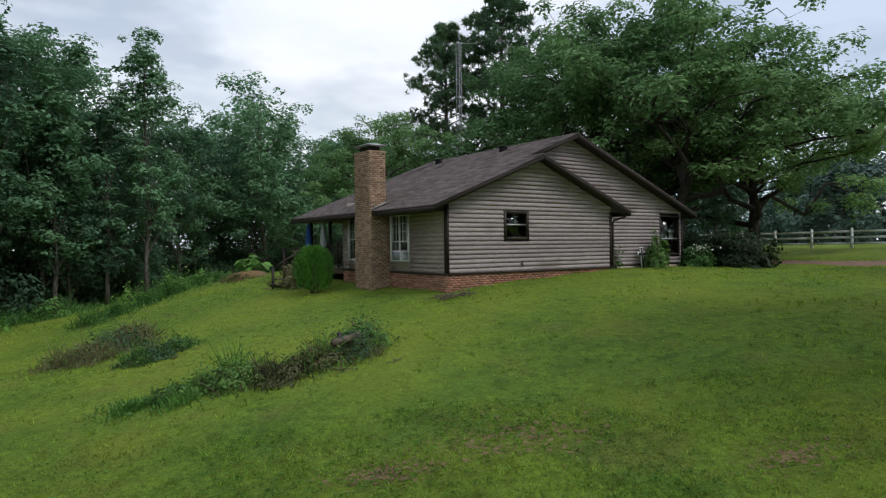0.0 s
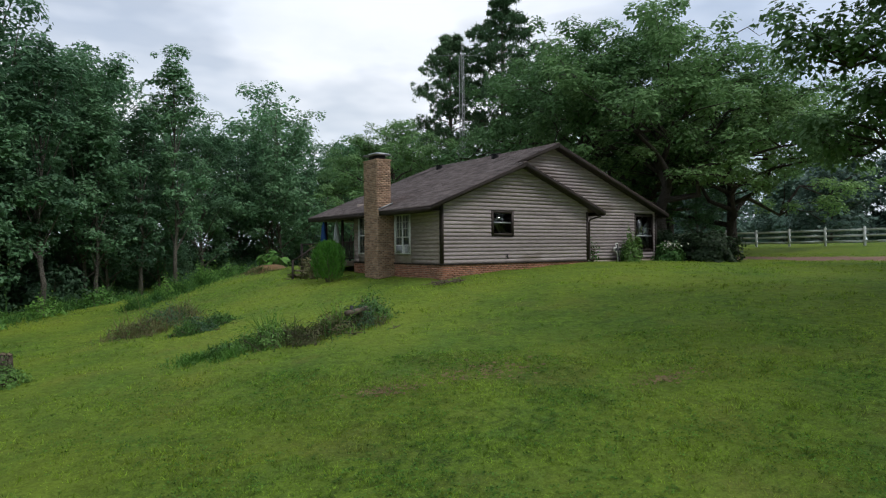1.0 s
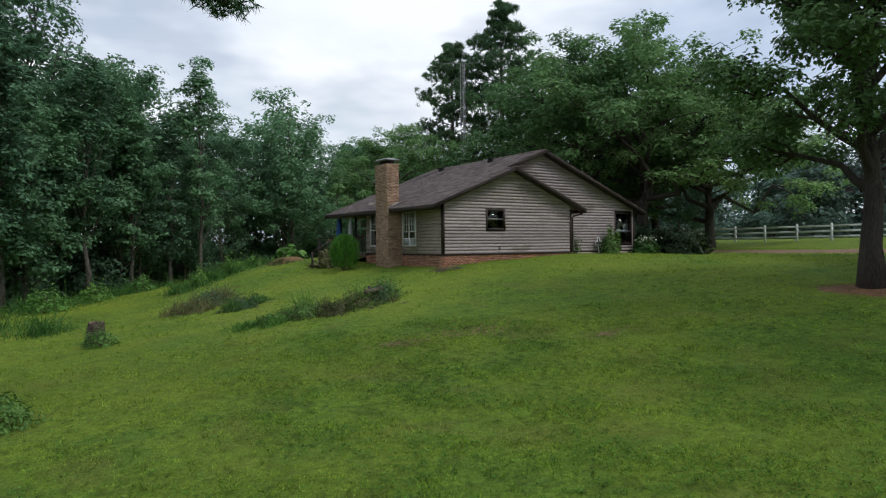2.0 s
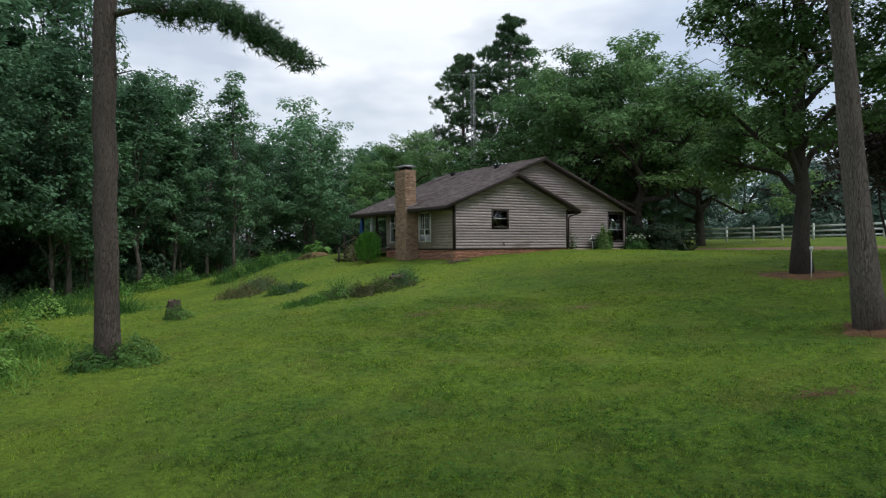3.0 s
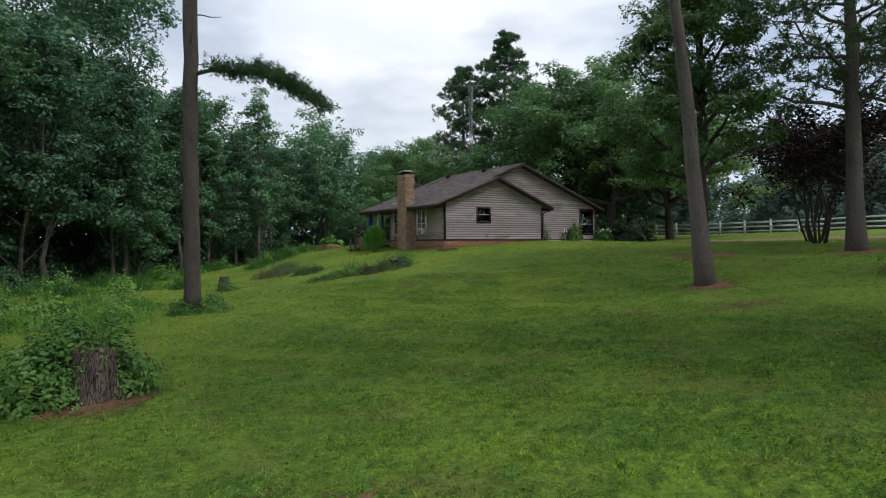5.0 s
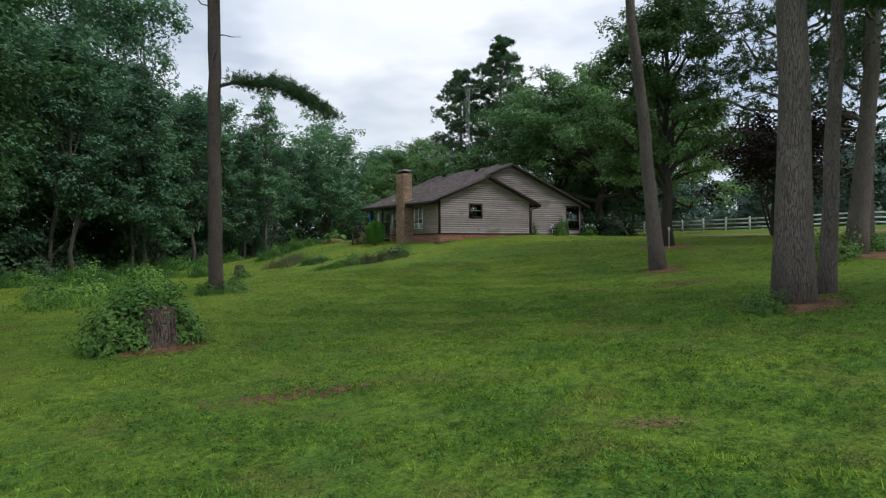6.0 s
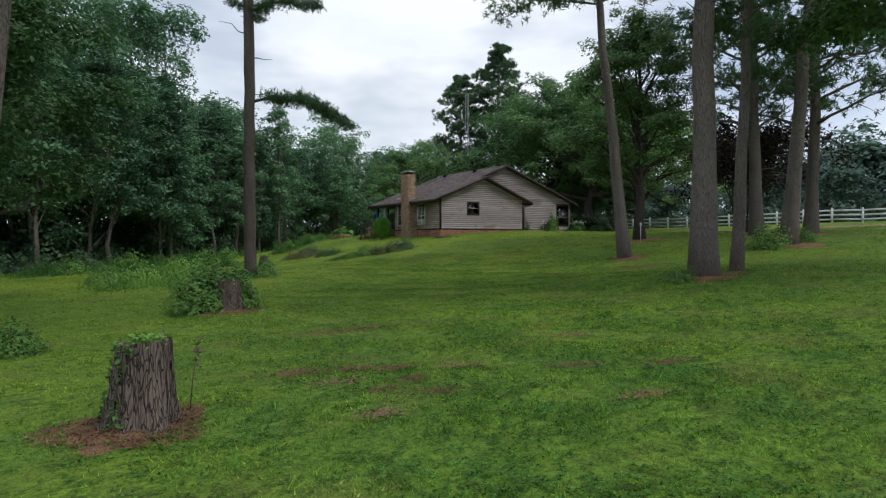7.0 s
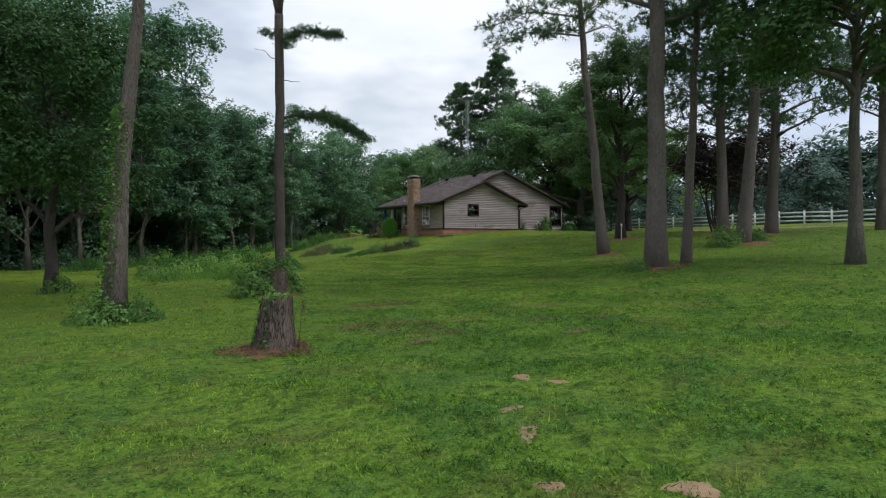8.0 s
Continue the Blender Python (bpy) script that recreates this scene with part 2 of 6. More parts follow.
M_PINE_BARK = bark_material("pine_bark", (0.255, 0.215, 0.19), (0.135, 0.112, 0.1), scale=36, crack=0.7)
# darker copy of the pine bark, the left pine's shade put into its colour
M_SHADE_BARK = bark_material("shaded_pine_bark", (0.165, 0.135, 0.118), (0.085, 0.068, 0.06), scale=36, crack=0.7)
M_OAK_BARK = bark_material("oak_bark", (0.12, 0.10, 0.085), (0.05, 0.042, 0.038), scale=28)
M_PALE_BARK = bark_material("pale_bark", (0.20, 0.18, 0.15), (0.10, 0.09, 0.075), scale=28)
M_STUMP = bark_material("stump_bark", (0.2, 0.155, 0.13), (0.075, 0.055, 0.046), scale=30, crack=0.4)
M_CUT = material("weathered_cut_wood", (0.22, 0.17, 0.11), (0.12, 0.09, 0.06), scale=6, fine=60, rough=0.9, bump=0.5)
M_SIDING = material("aged_wood_siding", (0.44, 0.375, 0.375), (0.255, 0.212, 0.212), scale=1.6, fine=22, rough=0.75, bump=0.25, stretch=(0.22, 1, 1), spread=0.34,
                    stain=(0.24, 0.2, 0.185), stain_scale=1.7, stain_at=0.57, piece=0.12)
M_BOARD = material("weathered_wood_siding", (0.42, 0.35, 0.31), (0.27, 0.215, 0.19), scale=2, fine=25, rough=0.85, bump=0.2, stretch=(1, 0.15, 1), piece=0.08)
M_TRIM = material("dark_brown_trim", (0.045, 0.032, 0.026), (0.028, 0.02, 0.017), scale=3, fine=30, rough=0.6, bump=0.1)
M_WHITE = material("white_paint", (0.75, 0.74, 0.71), (0.6, 0.59, 0.56), scale=3, fine=30, rough=0.5, bump=0.08)
M_FENCE = material("white_vinyl", (0.78, 0.79, 0.79), (0.66, 0.67, 0.66), scale=1, fine=18, rough=0.45, bump=0.04)
M_BRICK = material("red_brick", (0.46, 0.235, 0.155), (0.3, 0.13, 0.085), scale=6, fine=60, rough=0.9, bump=0.4, island=0.32)
M_TAN_BRICK = material("tan_brick", (0.47, 0.325, 0.225), (0.3, 0.18, 0.12), scale=6, fine=60, rough=0.9, bump=0.4, island=0.32)
M_MORTAR = material("mortar", (0.52, 0.45, 0.38), (0.38, 0.32, 0.27), scale=4, fine=60, rough=0.95, bump=0.3)
M_SHINGLE = material("asphalt_shingle", (0.245, 0.2, 0.188), (0.125, 0.099, 0.094), scale=1.2, fine=55, rough=0.95, bump=0.5, spread=0.4, island=0.32,
                     stain=(0.07, 0.058, 0.052), stain_scale=0.7, stain_at=0.6)
M_METAL = material("galvanised_metal", (0.38, 0.39, 0.40), (0.24, 0.25, 0.26), scale=5, fine=40, rough=0.45, metal=0.8, bump=0.05)
M_BLACK = material("black_metal", (0.03, 0.03, 0.032), (0.018, 0.018, 0.02), scale=4, fine=30, rough=0.5, bump=0.05)
M_DARK = material("dark_interior", (0.05, 0.045, 0.042), (0.03, 0.028, 0.026), scale=2, fine=10, rough=0.9, bump=0)
M_PLASTIC = material("white_plastic", (0.72, 0.73, 0.73), (0.6, 0.61, 0.6), scale=4, fine=20, rough=0.4, bump=0.03)
M_GREY_PLASTIC = material("grey_grille", (0.30, 0.31, 0.32), (0.2, 0.2, 0.21), scale=4, fine=30, rough=0.6, bump=0.05)
M_BLUE = material("blue_canvas", (0.03, 0.09, 0.26), (0.018, 0.055, 0.17), scale=5, fine=60, rough=0.85, bump=0.2)
M_GREYCLOTH = material("pale_grey_canvas", (0.46, 0.48, 0.47), (0.33, 0.35, 0.35), scale=5, fine=60, rough=0.85, bump=0.2)
M_DECK = material("deck_timber", (0.17, 0.125, 0.09), (0.10, 0.075, 0.055), scale=2, fine=30, rough=0.85, bump=0.3, stretch=(0.2, 1, 1), piece=0.1)
M_STICK = material("dead_wood", (0.17, 0.135, 0.105), (0.085, 0.065, 0.05), scale=5, fine=40, rough=0.9, bump=0.3)
M_BLIND = material("pale_blind", (0.5, 0.5, 0.49), (0.4, 0.4, 0.39), scale=2, fine=20, rough=0.8, bump=0.05)
M_FLOWER = material("white_flowers", (0.75, 0.72, 0.66), (0.6, 0.55, 0.5), scale=8, fine=30, rough=0.7, bump=0)


def glass_material():
    m = bpy.data.materials.new("window_glass")
    m.use_nodes = True
    n, l = m.node_tree.nodes, m.node_tree.links
    b, out = n["Principled BSDF"], n["Material Output"]
    n.remove(b)
    fr, tr, gl, mx = n.new("ShaderNodeFresnel"), n.new("ShaderNodeBsdfTransparent"), n.new("ShaderNodeBsdfGlossy"), n.new("ShaderNodeMixShader")
    tr.inputs["Color"].default_value = (0.75, 0.8, 0.8, 1)
    gl.inputs["Roughness"].default_value = 0.02
    fr.inputs["IOR"].default_value = 1.5
    l.new(fr.outputs["Fac"], mx.inputs["Fac"])
    l.new(tr.outputs["BSDF"], mx.inputs[1])
    l.new(gl.outputs["BSDF"], mx.inputs[2])
    l.new(mx.outputs["Shader"], out.inputs["Surface"])
    return m


M_GLASS = glass_material()


# ---- mesh helpers ----
def mesh_of(name, verts, faces, mats, smooth=False, index=None):
    """A mesh from arrays: verts n x 3, faces a list of n x k arrays."""
    me = bpy.data.meshes.new(name)
    verts = np.asarray(verts, dtype=np.float32)
    faces = [np.asarray(f, dtype=np.int32) for f in (faces if isinstance(faces, list) and len(faces[0]) and np.ndim(faces[0]) == 2 else [faces]) if len(f)]
    loops = np.concatenate([f.ravel() for f in faces])
    sizes = np.concatenate([np.full(len(f), f.shape[1], dtype=np.int32) for f in faces])
    starts = np.concatenate([[0], np.cumsum(sizes)[:-1]]).astype(np.int32)
    me.vertices.add(len(verts))
    me.vertices.foreach_set("co", verts.ravel())
    me.loops.add(len(loops))
    me.loops.foreach_set("vertex_index", loops)
    me.polygons.add(len(sizes))
    me.polygons.foreach_set("loop_start", starts)
    me.polygons.foreach_set("loop_total", sizes)
    if smooth:
        me.polygons.foreach_set("use_smooth", np.ones(len(sizes), dtype=bool))
    for m in mats if isinstance(mats, (list, tuple)) else [mats]:
        me.materials.append(m)
    if index is not None:
        me.polygons.foreach_set("material_index", np.asarray(index, dtype=np.int32))
    me.update(calc_edges=True)
    return me


def part(name, data, parent, label="", kind="", at=None):
    """Links a mesh as one part under a thing or a part."""
    ob = new(name, data)
    ob.parent = parent
    if at is not None:
        ob.matrix_basis = at
    return tagged(ob, label, "", "", kind)


def thing(name, label, category, at=None, group="", data=None, kind=""):
    ob = new(name, data)
    if at is not None:
        ob.matrix_basis = at
    return tagged(ob, label, category, group, kind)


class Builder:
    """Gathers boxes, prisms and tubes into one mesh."""

    def __init__(self):
        self.v, self.q, self.t = [], [], []

    def add(self, verts, quads=(), tris=()):
        o = len(self.v)
        self.v += [tuple(v) for v in verts]
        self.q += [tuple(i + o for i in f) for f in quads]
        self.t += [tuple(i + o for i in f) for f in tris]
        return self

    def box(self, x0, y0, z0, x1, y1, z1, m=None, bevel=0.0):
        vs = [(x, y, z) for z in (z0, z1) for y in (y0, y1) for x in (x0, x1)]
        if m is not None:
            vs = [m @ Vector(v) for v in vs]
        return self.add(vs, [(0, 2, 3, 1), (4, 5, 7, 6), (0, 1, 5, 4), (1, 3, 7, 5), (3, 2, 6, 7), (2, 0, 4, 6)])

    def prism(self, outline, y0, y1):
        """An outline in x, z pulled from y0 to y1."""
        n = len(outline)
        o = len(self.v)
        self.v += [(x, y0, z) for x, z in outline] + [(x, y1, z) for x, z in outline]
        self.q += [(o + i, o + (i + 1) % n, o + n + (i + 1) % n, o + n + i) for i in range(n)]
        for k in range(1, n - 1):
            self.t += [(o, o + k + 1, o + k), (o + n, o + n + k, o + n + k + 1)]
        return self

    def tube(self, pts, radii, sides=8, wobble=0.0, rng=None, caps=True):
        pts = [Vector(p) for p in pts]
        o = len(self.v)
        side = Vector((1, 0, 0))
        for i, p in enumerate(pts):
            d = (pts[min(i + 1, len(pts) - 1)] - pts[max(i - 1, 0)]).normalized()
            a = d.cross(side)
            if a.length < 0.1:
                a = d.cross(Vector((0, 1, 0)))
            a.normalize()
            b = d.cross(a)
            for k in range(sides):
                ang = 2 * math.pi * k / sides
                r = radii[i] * (1 + (wobble * (rng.random() - 0.5) if rng else 0))
                self.v.append(tuple(p + (a * math.cos(ang) + b * math.sin(ang)) * r))
        for i in range(len(pts) - 1):
            for k in range(sides):
                k2 = (k + 1) % sides
                self.q.append((o + i * sides + k, o + i * sides + k2, o + (i + 1) * sides + k2, o + (i + 1) * sides + k))
        if caps:
            for base, flip in ((o, 1), (o + (len(pts) - 1) * sides, 0)):
                for k in range(1, sides - 1):
                    self.t.append((base, base + k + 1, base + k) if flip else (base, base + k, base + k + 1))
        return self

    def mesh(self, name, mat, smooth=False):
        return mesh_of(name, self.v, [f for f in (self.q, self.t) if f], mat, smooth)


def box_mesh(name, mat, x0, y0, z0, x1, y1, z1, bevel=0.0):
    if not bevel:
        return Builder().box(x0, y0, z0, x1, y1, z1).mesh(name, mat)
    bm = bmesh.new()
    bmesh.ops.create_cube(bm, size=1, matrix=Matrix.Translation(((x0 + x1) / 2, (y0 + y1) / 2, (z0 + z1) / 2)) @ Matrix.Diagonal((x1 - x0, y1 - y0, z1 - z0, 1)))
    bmesh.ops.bevel(bm, geom=bm.edges[:], offset=bevel, segments=2, affect="EDGES", profile=0.6)
    me = bpy.data.meshes.new(name)
    bm.to_mesh(me)
    bm.free()
    me.materials.append(mat)
    return me


# ---- ground ----
HILLS = [
    (-2.90, -2.83, -2.70, -1.85, -0.85, 0.43),
    (-3.11, -3.41, -1.74, -1.09, -0.38, 0.59),
    (-2.55, -3.19, -2.87, -1.23, 0.15, 0.67),
    (-2.69, -3.41, -2.75, -0.01, -0.70, 1.07),
    (-2.70, -3.28, -2.15, 1.06, -0.76, 0.67),
    (-3.30, -2.36, -3.55, -0.78, 0.42, 0.73),
    (-1.54, -1.39, -2.45, -2.19, -0.89, -0.77),
]
# smaller swellings and dips: x, y, radius, height
KNOLLS = [(-9.0, -28.0, 3.5, 0.29), (-5.5, -14.0, 4.0, -0.27), (-16.0, -9.0, 3.0, 0.15), (-4.4, 26.0, 5.0, -0.3), (-10.0, 5.0, 4.5, -0.3), (-1.5, 16.0, 4.0, 0.5), (2.3, -23.8, 3.0, 0.12)]


def ground_height(x, y):
    """Height of the lawn: a soft blend of hill tops and hollows 16 m apart, flat far away."""
    x, y = np.asarray(x, dtype=float), np.asarray(y, dtype=float)
    cx, cy = np.clip(x, -46, 38), np.clip(y, -58, 42)
    total, weight = np.zeros_like(cx), np.zeros_like(cx) + 1e-9
    for j, row in enumerate(HILLS):
        for i, h in enumerate(row):
            w = np.exp(-((cx - (-44 + 16 * i)) ** 2 + (cy - (-56 + 16 * j)) ** 2) / (2 * 9.6 ** 2))
            total, weight = total + w * h, weight + w
    for kx, ky, r, h in KNOLLS:
        total = total + weight * h * np.exp(-((x - kx) ** 2 + (y - ky) ** 2) / (2 * r * r))
    small = 0.03 * np.sin(x * 1.1 + 2 * np.sin(y * 0.7)) * np.sin(y * 0.9 + 1.3) + 0.02 * np.sin(x * 2.7 + y * 1.9)
    return total / weight + small


def gz(x, y):
    return float(ground_height(x, y))


def spaced(lo, hi, step, far):
    near = list(np.arange(lo, hi + step / 2, step))
    out, d = [], step
    a, b = near[0], near[-1]
    left, right = [], []
    while b < far:
        d *= 1.35
        a, b = a - d, b + d
        left.append(a), right.append(b)
    return np.array(left[::-1] + near + right)


gx, gy = spaced(-48, 44, 0.6, 2500), spaced(-60, 44, 0.6, 2500)
GX, GY = np.meshgrid(gx, gy)
ii = np.arange(len(gx) * len(gy)).reshape(len(gy), len(gx))
ground = new("ground", mesh_of("ground", np.stack([GX, GY, ground_height(GX, GY)], -1).reshape(-1, 3),
                               np.stack([ii[:-1, :-1], ii[:-1, 1:], ii[1:, 1:], ii[1:, :-1]], -1).reshape(-1, 4), M_LAWN, True))
tagged(ground, "sloping mown green lawn over reddish earth", "lawn", "", "structure")


# ---- house ----
EAVE_Z, LEFT_X, RIDGE_X, RIDGE_Z = 2.08, -0.73, 6.45, 4.97
SMALL_X, SMALL_R = 3.735, 8.2
SLOPE = (RIDGE_Z - EAVE_Z) / (RIDGE_X - LEFT_X)
SMALL_Z = EAVE_Z + SLOPE * (SMALL_X - LEFT_X)
MAIN_R, MAIN_RZ = 13.9, 2.12
MAIN_Y, BACK_Y, PORCH_Y = 1.0, 10.1, 7.0
house = thing("house", "single-storey house with grey siding, brown shingle roof and brick base", "house")


def under_roof(x, front):
    """Height of the wall's top under the roof at x."""
    if front:
        return EAVE_Z + SLOPE * (min(x, 2 * SMALL_X - x) - LEFT_X) - 0.08
    return (EAVE_Z + SLOPE * (x - LEFT_X) if x < RIDGE_X else RIDGE_Z + (MAIN_RZ - RIDGE_Z) * (x - RIDGE_X) / (MAIN_R - RIDGE_X)) - 0.08


def x_range(z, front):
    """The stretch of x that a gable wall covers at height z."""
    z += 0.08
    left = LEFT_X + (z - EAVE_Z) / SLOPE
    if front:
        return max(0.0, left), min(7.5, 2 * SMALL_X - left)
    right = RIDGE_X + (z - RIDGE_Z) * (MAIN_R - RIDGE_X) / (MAIN_RZ - RIDGE_Z)
    return max(3.0, left), min(13.4, right)


# masonry and stud walls behind the siding
FRONT_WIN = (2.26, 3.36, 1.02, 1.98)
MAIN_WIN = (11.80, 13.16, 0.35, 2.03)


def gable_core(x0, x1, z_left, z_right, peak_x, peak_z, win, y):
    """The wall behind the siding, open at its window: below, beside and above it."""
    a, b, c, d = win

    def top(x):
        return z_left + (peak_z - z_left) * (x - x0) / (peak_x - x0) if x < peak_x else z_right + (peak_z - z_right) * (x1 - x) / (x1 - peak_x)

    w = Builder()
    left = [(x0, 0.0), (a, 0.0), (a, top(a))] + ([(peak_x, peak_z)] if peak_x < a else []) + [(x0, z_left)]
    right = [(b, 0.0), (x1, 0.0), (x1, z_right)] + ([(peak_x, peak_z)] if peak_x > b else []) + [(b, top(b))]
    w.prism(left, y + 0.035, y + 0.16).prism(right, y + 0.035, y + 0.16)
    w.prism([(a, 0.0), (b, 0.0), (b, c), (a, c)], y + 0.035, y + 0.16).prism([(a, d), (b, d), (b, top(b)), (a, top(a))], y + 0.035, y + 0.16)
    return w


wall_front = part("front_wall", gable_core(0.03, 7.47, 2.3, 2.0, SMALL_X, SMALL_Z - 0.1, FRONT_WIN, 0.0).mesh("front_wall", M_DARK), house)
wall_main = part("main_gable_wall", gable_core(3.2, 13.37, 3.5, 2.2, RIDGE_X, RIDGE_Z - 0.1, MAIN_WIN, MAIN_Y).mesh("main_gable_wall", M_DARK), house)


def side_wall_pieces(openings, y0, y1, z0, z1):
    """Rectangles of a wall along y round its openings (each y, y, z, z)."""
    ys = sorted({y0, y1, *[o[0] for o in openings], *[o[1] for o in openings]})
    out = []
    for a, b in zip(ys, ys[1:]):
        hole = [o for o in openings if o[0] <= a + 1e-6 and o[1] >= b - 1e-6]
        if hole:
            o = hole[0]
            out += [(a, b, z0, o[2]), (a, b, o[3], z1)]
        else:
            out.append((a, b, z0, z1))
    return [p for p in out if p[3] - p[2] > 0.01]


SIDE_WINDOWS = [(2.12, 3.32, 0.34, 1.94), (5.55, 6.5, 0.34, 1.98)]
core = Builder()
for a, b, c, d in side_wall_pieces(SIDE_WINDOWS, 0.17, PORCH_Y, 0.0, 2.3):
    core.box(0.035, a, c, 0.15, b, d)
wall_side = part("side_wall", core.mesh("side_wall", M_DARK), house)
core = Builder()
core.box(0.16, PORCH_Y - 0.12, 0, 3.0, PORCH_Y, 2.6)
part("porch_wall", core.mesh("porch_wall", M_BOARD), house)
part("porch_back_wall", box_mesh("porch_back_wall", M_BOARD, 2.9, PORCH_Y, 0, 3.0, BACK_Y, 2.9), house)
core = Builder()
core.prism([(3.0, 0.0), (13.37, 0.0), (13.37, 2.2), (RIDGE_X, RIDGE_Z - 0.1), (3.0, 3.4)], BACK_Y - 0.12, BACK_Y)
part("rear_wall", core.mesh("rear_wall", M_BOARD), house)
part("far_side_wall", box_mesh("far_side_wall", M_BOARD, 13.25, MAIN_Y + 0.16, 0, 13.37, BACK_Y - 0.13, 2.2), house)
part("return_wall", box_mesh("return_wall", M_BOARD, 7.35, 0.17, 0, 7.47, MAIN_Y, 2.1), house)
part("floor_slab", Builder().box(0.16, 0.17, -0.12, 7.3, MAIN_Y + 0.2, -0.02).box(0.16, MAIN_Y + 0.2, -0.12, 13.2, BACK_Y - 0.13, -0.02).mesh("floor_slab", M_DECK), house)
part("room_ceiling", box_mesh("room_ceiling", M_DARK, 0.16, 0.2, 2.06, 7.3, PORCH_Y - 0.13, 2.1), house)
part("room_partition", box_mesh("room_partition", M_DARK, 3.6, 0.2, 0.0, 3.7, PORCH_Y - 0.13, 2.05), house)

# siding courses, each a board leaning out at its lower edge
COURSE = 0.142


def siding_board(x0, x1, z0, z1, y, parent, mat, cut0=0.0, cut1=0.0):
    """One course on a wall that faces -y; cut0, cut1 slope its upper corners in under the rake."""
    b = Builder()
    shape = ((0.0, 0.006), (0.1, -0.03), (0.35, -0.04), (0.65, -0.033), (0.9, -0.012), (1.0, 0.004))
    for f, d in shape:
        b.v += [(x0 + cut0 * f, y + d, z0 + (z1 - z0) * f), (x1 - cut1 * f, y + d, z0 + (z1 - z0) * f)]
    b.v += [(x0, y + 0.03, z0), (x1, y + 0.03, z0), (x1 - cut1, y + 0.03, z1), (x0 + cut0, y + 0.03, z1)]
    b.q = [(2 * k, 2 * k + 1, 2 * k + 3, 2 * k + 2) for k in range(5)] + [(12, 13, 1, 0), (10, 11, 14, 15)]
    part("siding_board", b.mesh("siding_board", mat), parent)


for front, y, win, parent in ((True, 0.0, FRONT_WIN, wall_front), (False, MAIN_Y, MAIN_WIN, wall_main)):
    top = (SMALL_Z if front else RIDGE_Z) - 0.12
    z = 0.0
    while z < top - 0.03:
        z1 = min(z + COURSE, top)
        a0, a1 = x_range(z, front)
        b0, b1 = x_range(z1, front)
        if a0 < 0.2:
            a0, b0 = 0.05, max(0.05, b0)
        if z1 > win[2] + 0.01 and z < win[3] - 0.01:
            siding_board(a0, win[0], z, z1, y, parent, M_SIDING, cut0=b0 - a0)
            if a1 > win[1]:
                siding_board(win[1], a1, z, z1, y, parent, M_SIDING, cut1=a1 - b1)
        elif a1 - a0 > 0.05:
            siding_board(a0, a1, z, z1, y, parent, M_SIDING, cut0=b0 - a0, cut1=a1 - b1)
        z = z1

z = 0.0
while z < 2.2:
    z1 = min(z + COURSE, 2.2)
    for a, b, c, d in side_wall_pieces(SIDE_WINDOWS, 0.1, PORCH_Y, z, z1):
        vs = [(-0.016, a, c), (-0.016, b, c), (-0.002, b, d), (-0.002, a, d), (0.03, a, c), (0.03, b, c), (0.03, b, d), (0.03, a, d)]
        part("side_board", Builder().add(vs, [(1, 0, 3, 2), (0, 1, 5, 4), (2, 3, 7, 6), (1, 2, 6, 5), (3, 0, 4, 7)]).mesh("side_board", M_BOARD), wall_side)
    z = z1

# corner boards, fascia and rake boards
for name, b in (("corner_board", Builder().box(-0.03, -0.052, 0.0, 0.05, 0.0, 2.3).box(-0.03, 0.0, 0.0, -0.0, 0.11, 2.3)),
                ("corner_board", Builder().box(7.42, -0.052, 0.0, 7.53, 0.0, 2.05).box(7.5, 0.0, 0.0, 7.53, 0.11, 2.05)),
                ("corner_board", Builder().box(13.3, MAIN_Y - 0.052, 0.0, 13.42, MAIN_Y, 2.2)),
                ("base_board", Builder().box(0.0, -0.05, -0.05, 7.5, 0.0, 0.012)),
                ("base_board", Builder().box(-0.05, 0.0, -0.05, 0.0, PORCH_Y, 0.012))):
    part(name, b.mesh(name, M_TRIM), house, "dark brown painted trim board")


def rake(x0, z0, x1, z1, y, depth=0.16):
    """A sloping board under the roof's edge."""
    return Builder().prism([(x0, z0), (x1, z1), (x1, z1 - depth), (x0, z0 - depth)], y, y + 0.035).mesh("rake_board", M_TRIM)


RY, MY = -0.41, 0.58
for x0, z0, x1, z1, y in ((LEFT_X, EAVE_Z, SMALL_X, SMALL_Z, RY), (SMALL_X, SMALL_Z, SMALL_R, EAVE_Z, RY),
                          (SMALL_X + 0.25, SMALL_Z + SLOPE * 0.25, RIDGE_X, RIDGE_Z, MY), (RIDGE_X, RIDGE_Z, MAIN_R, MAIN_RZ, MY)):
    part("rake_board", rake(x0, z0 - 0.012, x1, z1 - 0.012, y), house, "dark brown rake board")
    lower = Builder().prism([(x0, z0 - 0.13), (x1, z1 - 0.13), (x1, z1 - 0.15), (x0, z0 - 0.15)], y + 0.035, 0.0 if y < 0 else MAIN_Y)
    part("soffit", lower.mesh("soffit", M_TRIM), house)
for x0, x1, y0, y1, z in ((LEFT_X, LEFT_X + 0.035, RY + 0.04, 3.33, EAVE_Z), (LEFT_X, LEFT_X + 0.035, 4.5, 10.5, EAVE_Z),
                          (SMALL_R - 0.035, SMALL_R, RY + 0.04, MAIN_Y - 0.03, EAVE_Z), (MAIN_R - 0.035, MAIN_R, MY + 0.04, 10.5, MAIN_RZ)):
    part("fascia", box_mesh("fascia", M_TRIM, x0, y0, z - 0.2, x1, y1, z - 0.02), house, "dark brown fascia board")
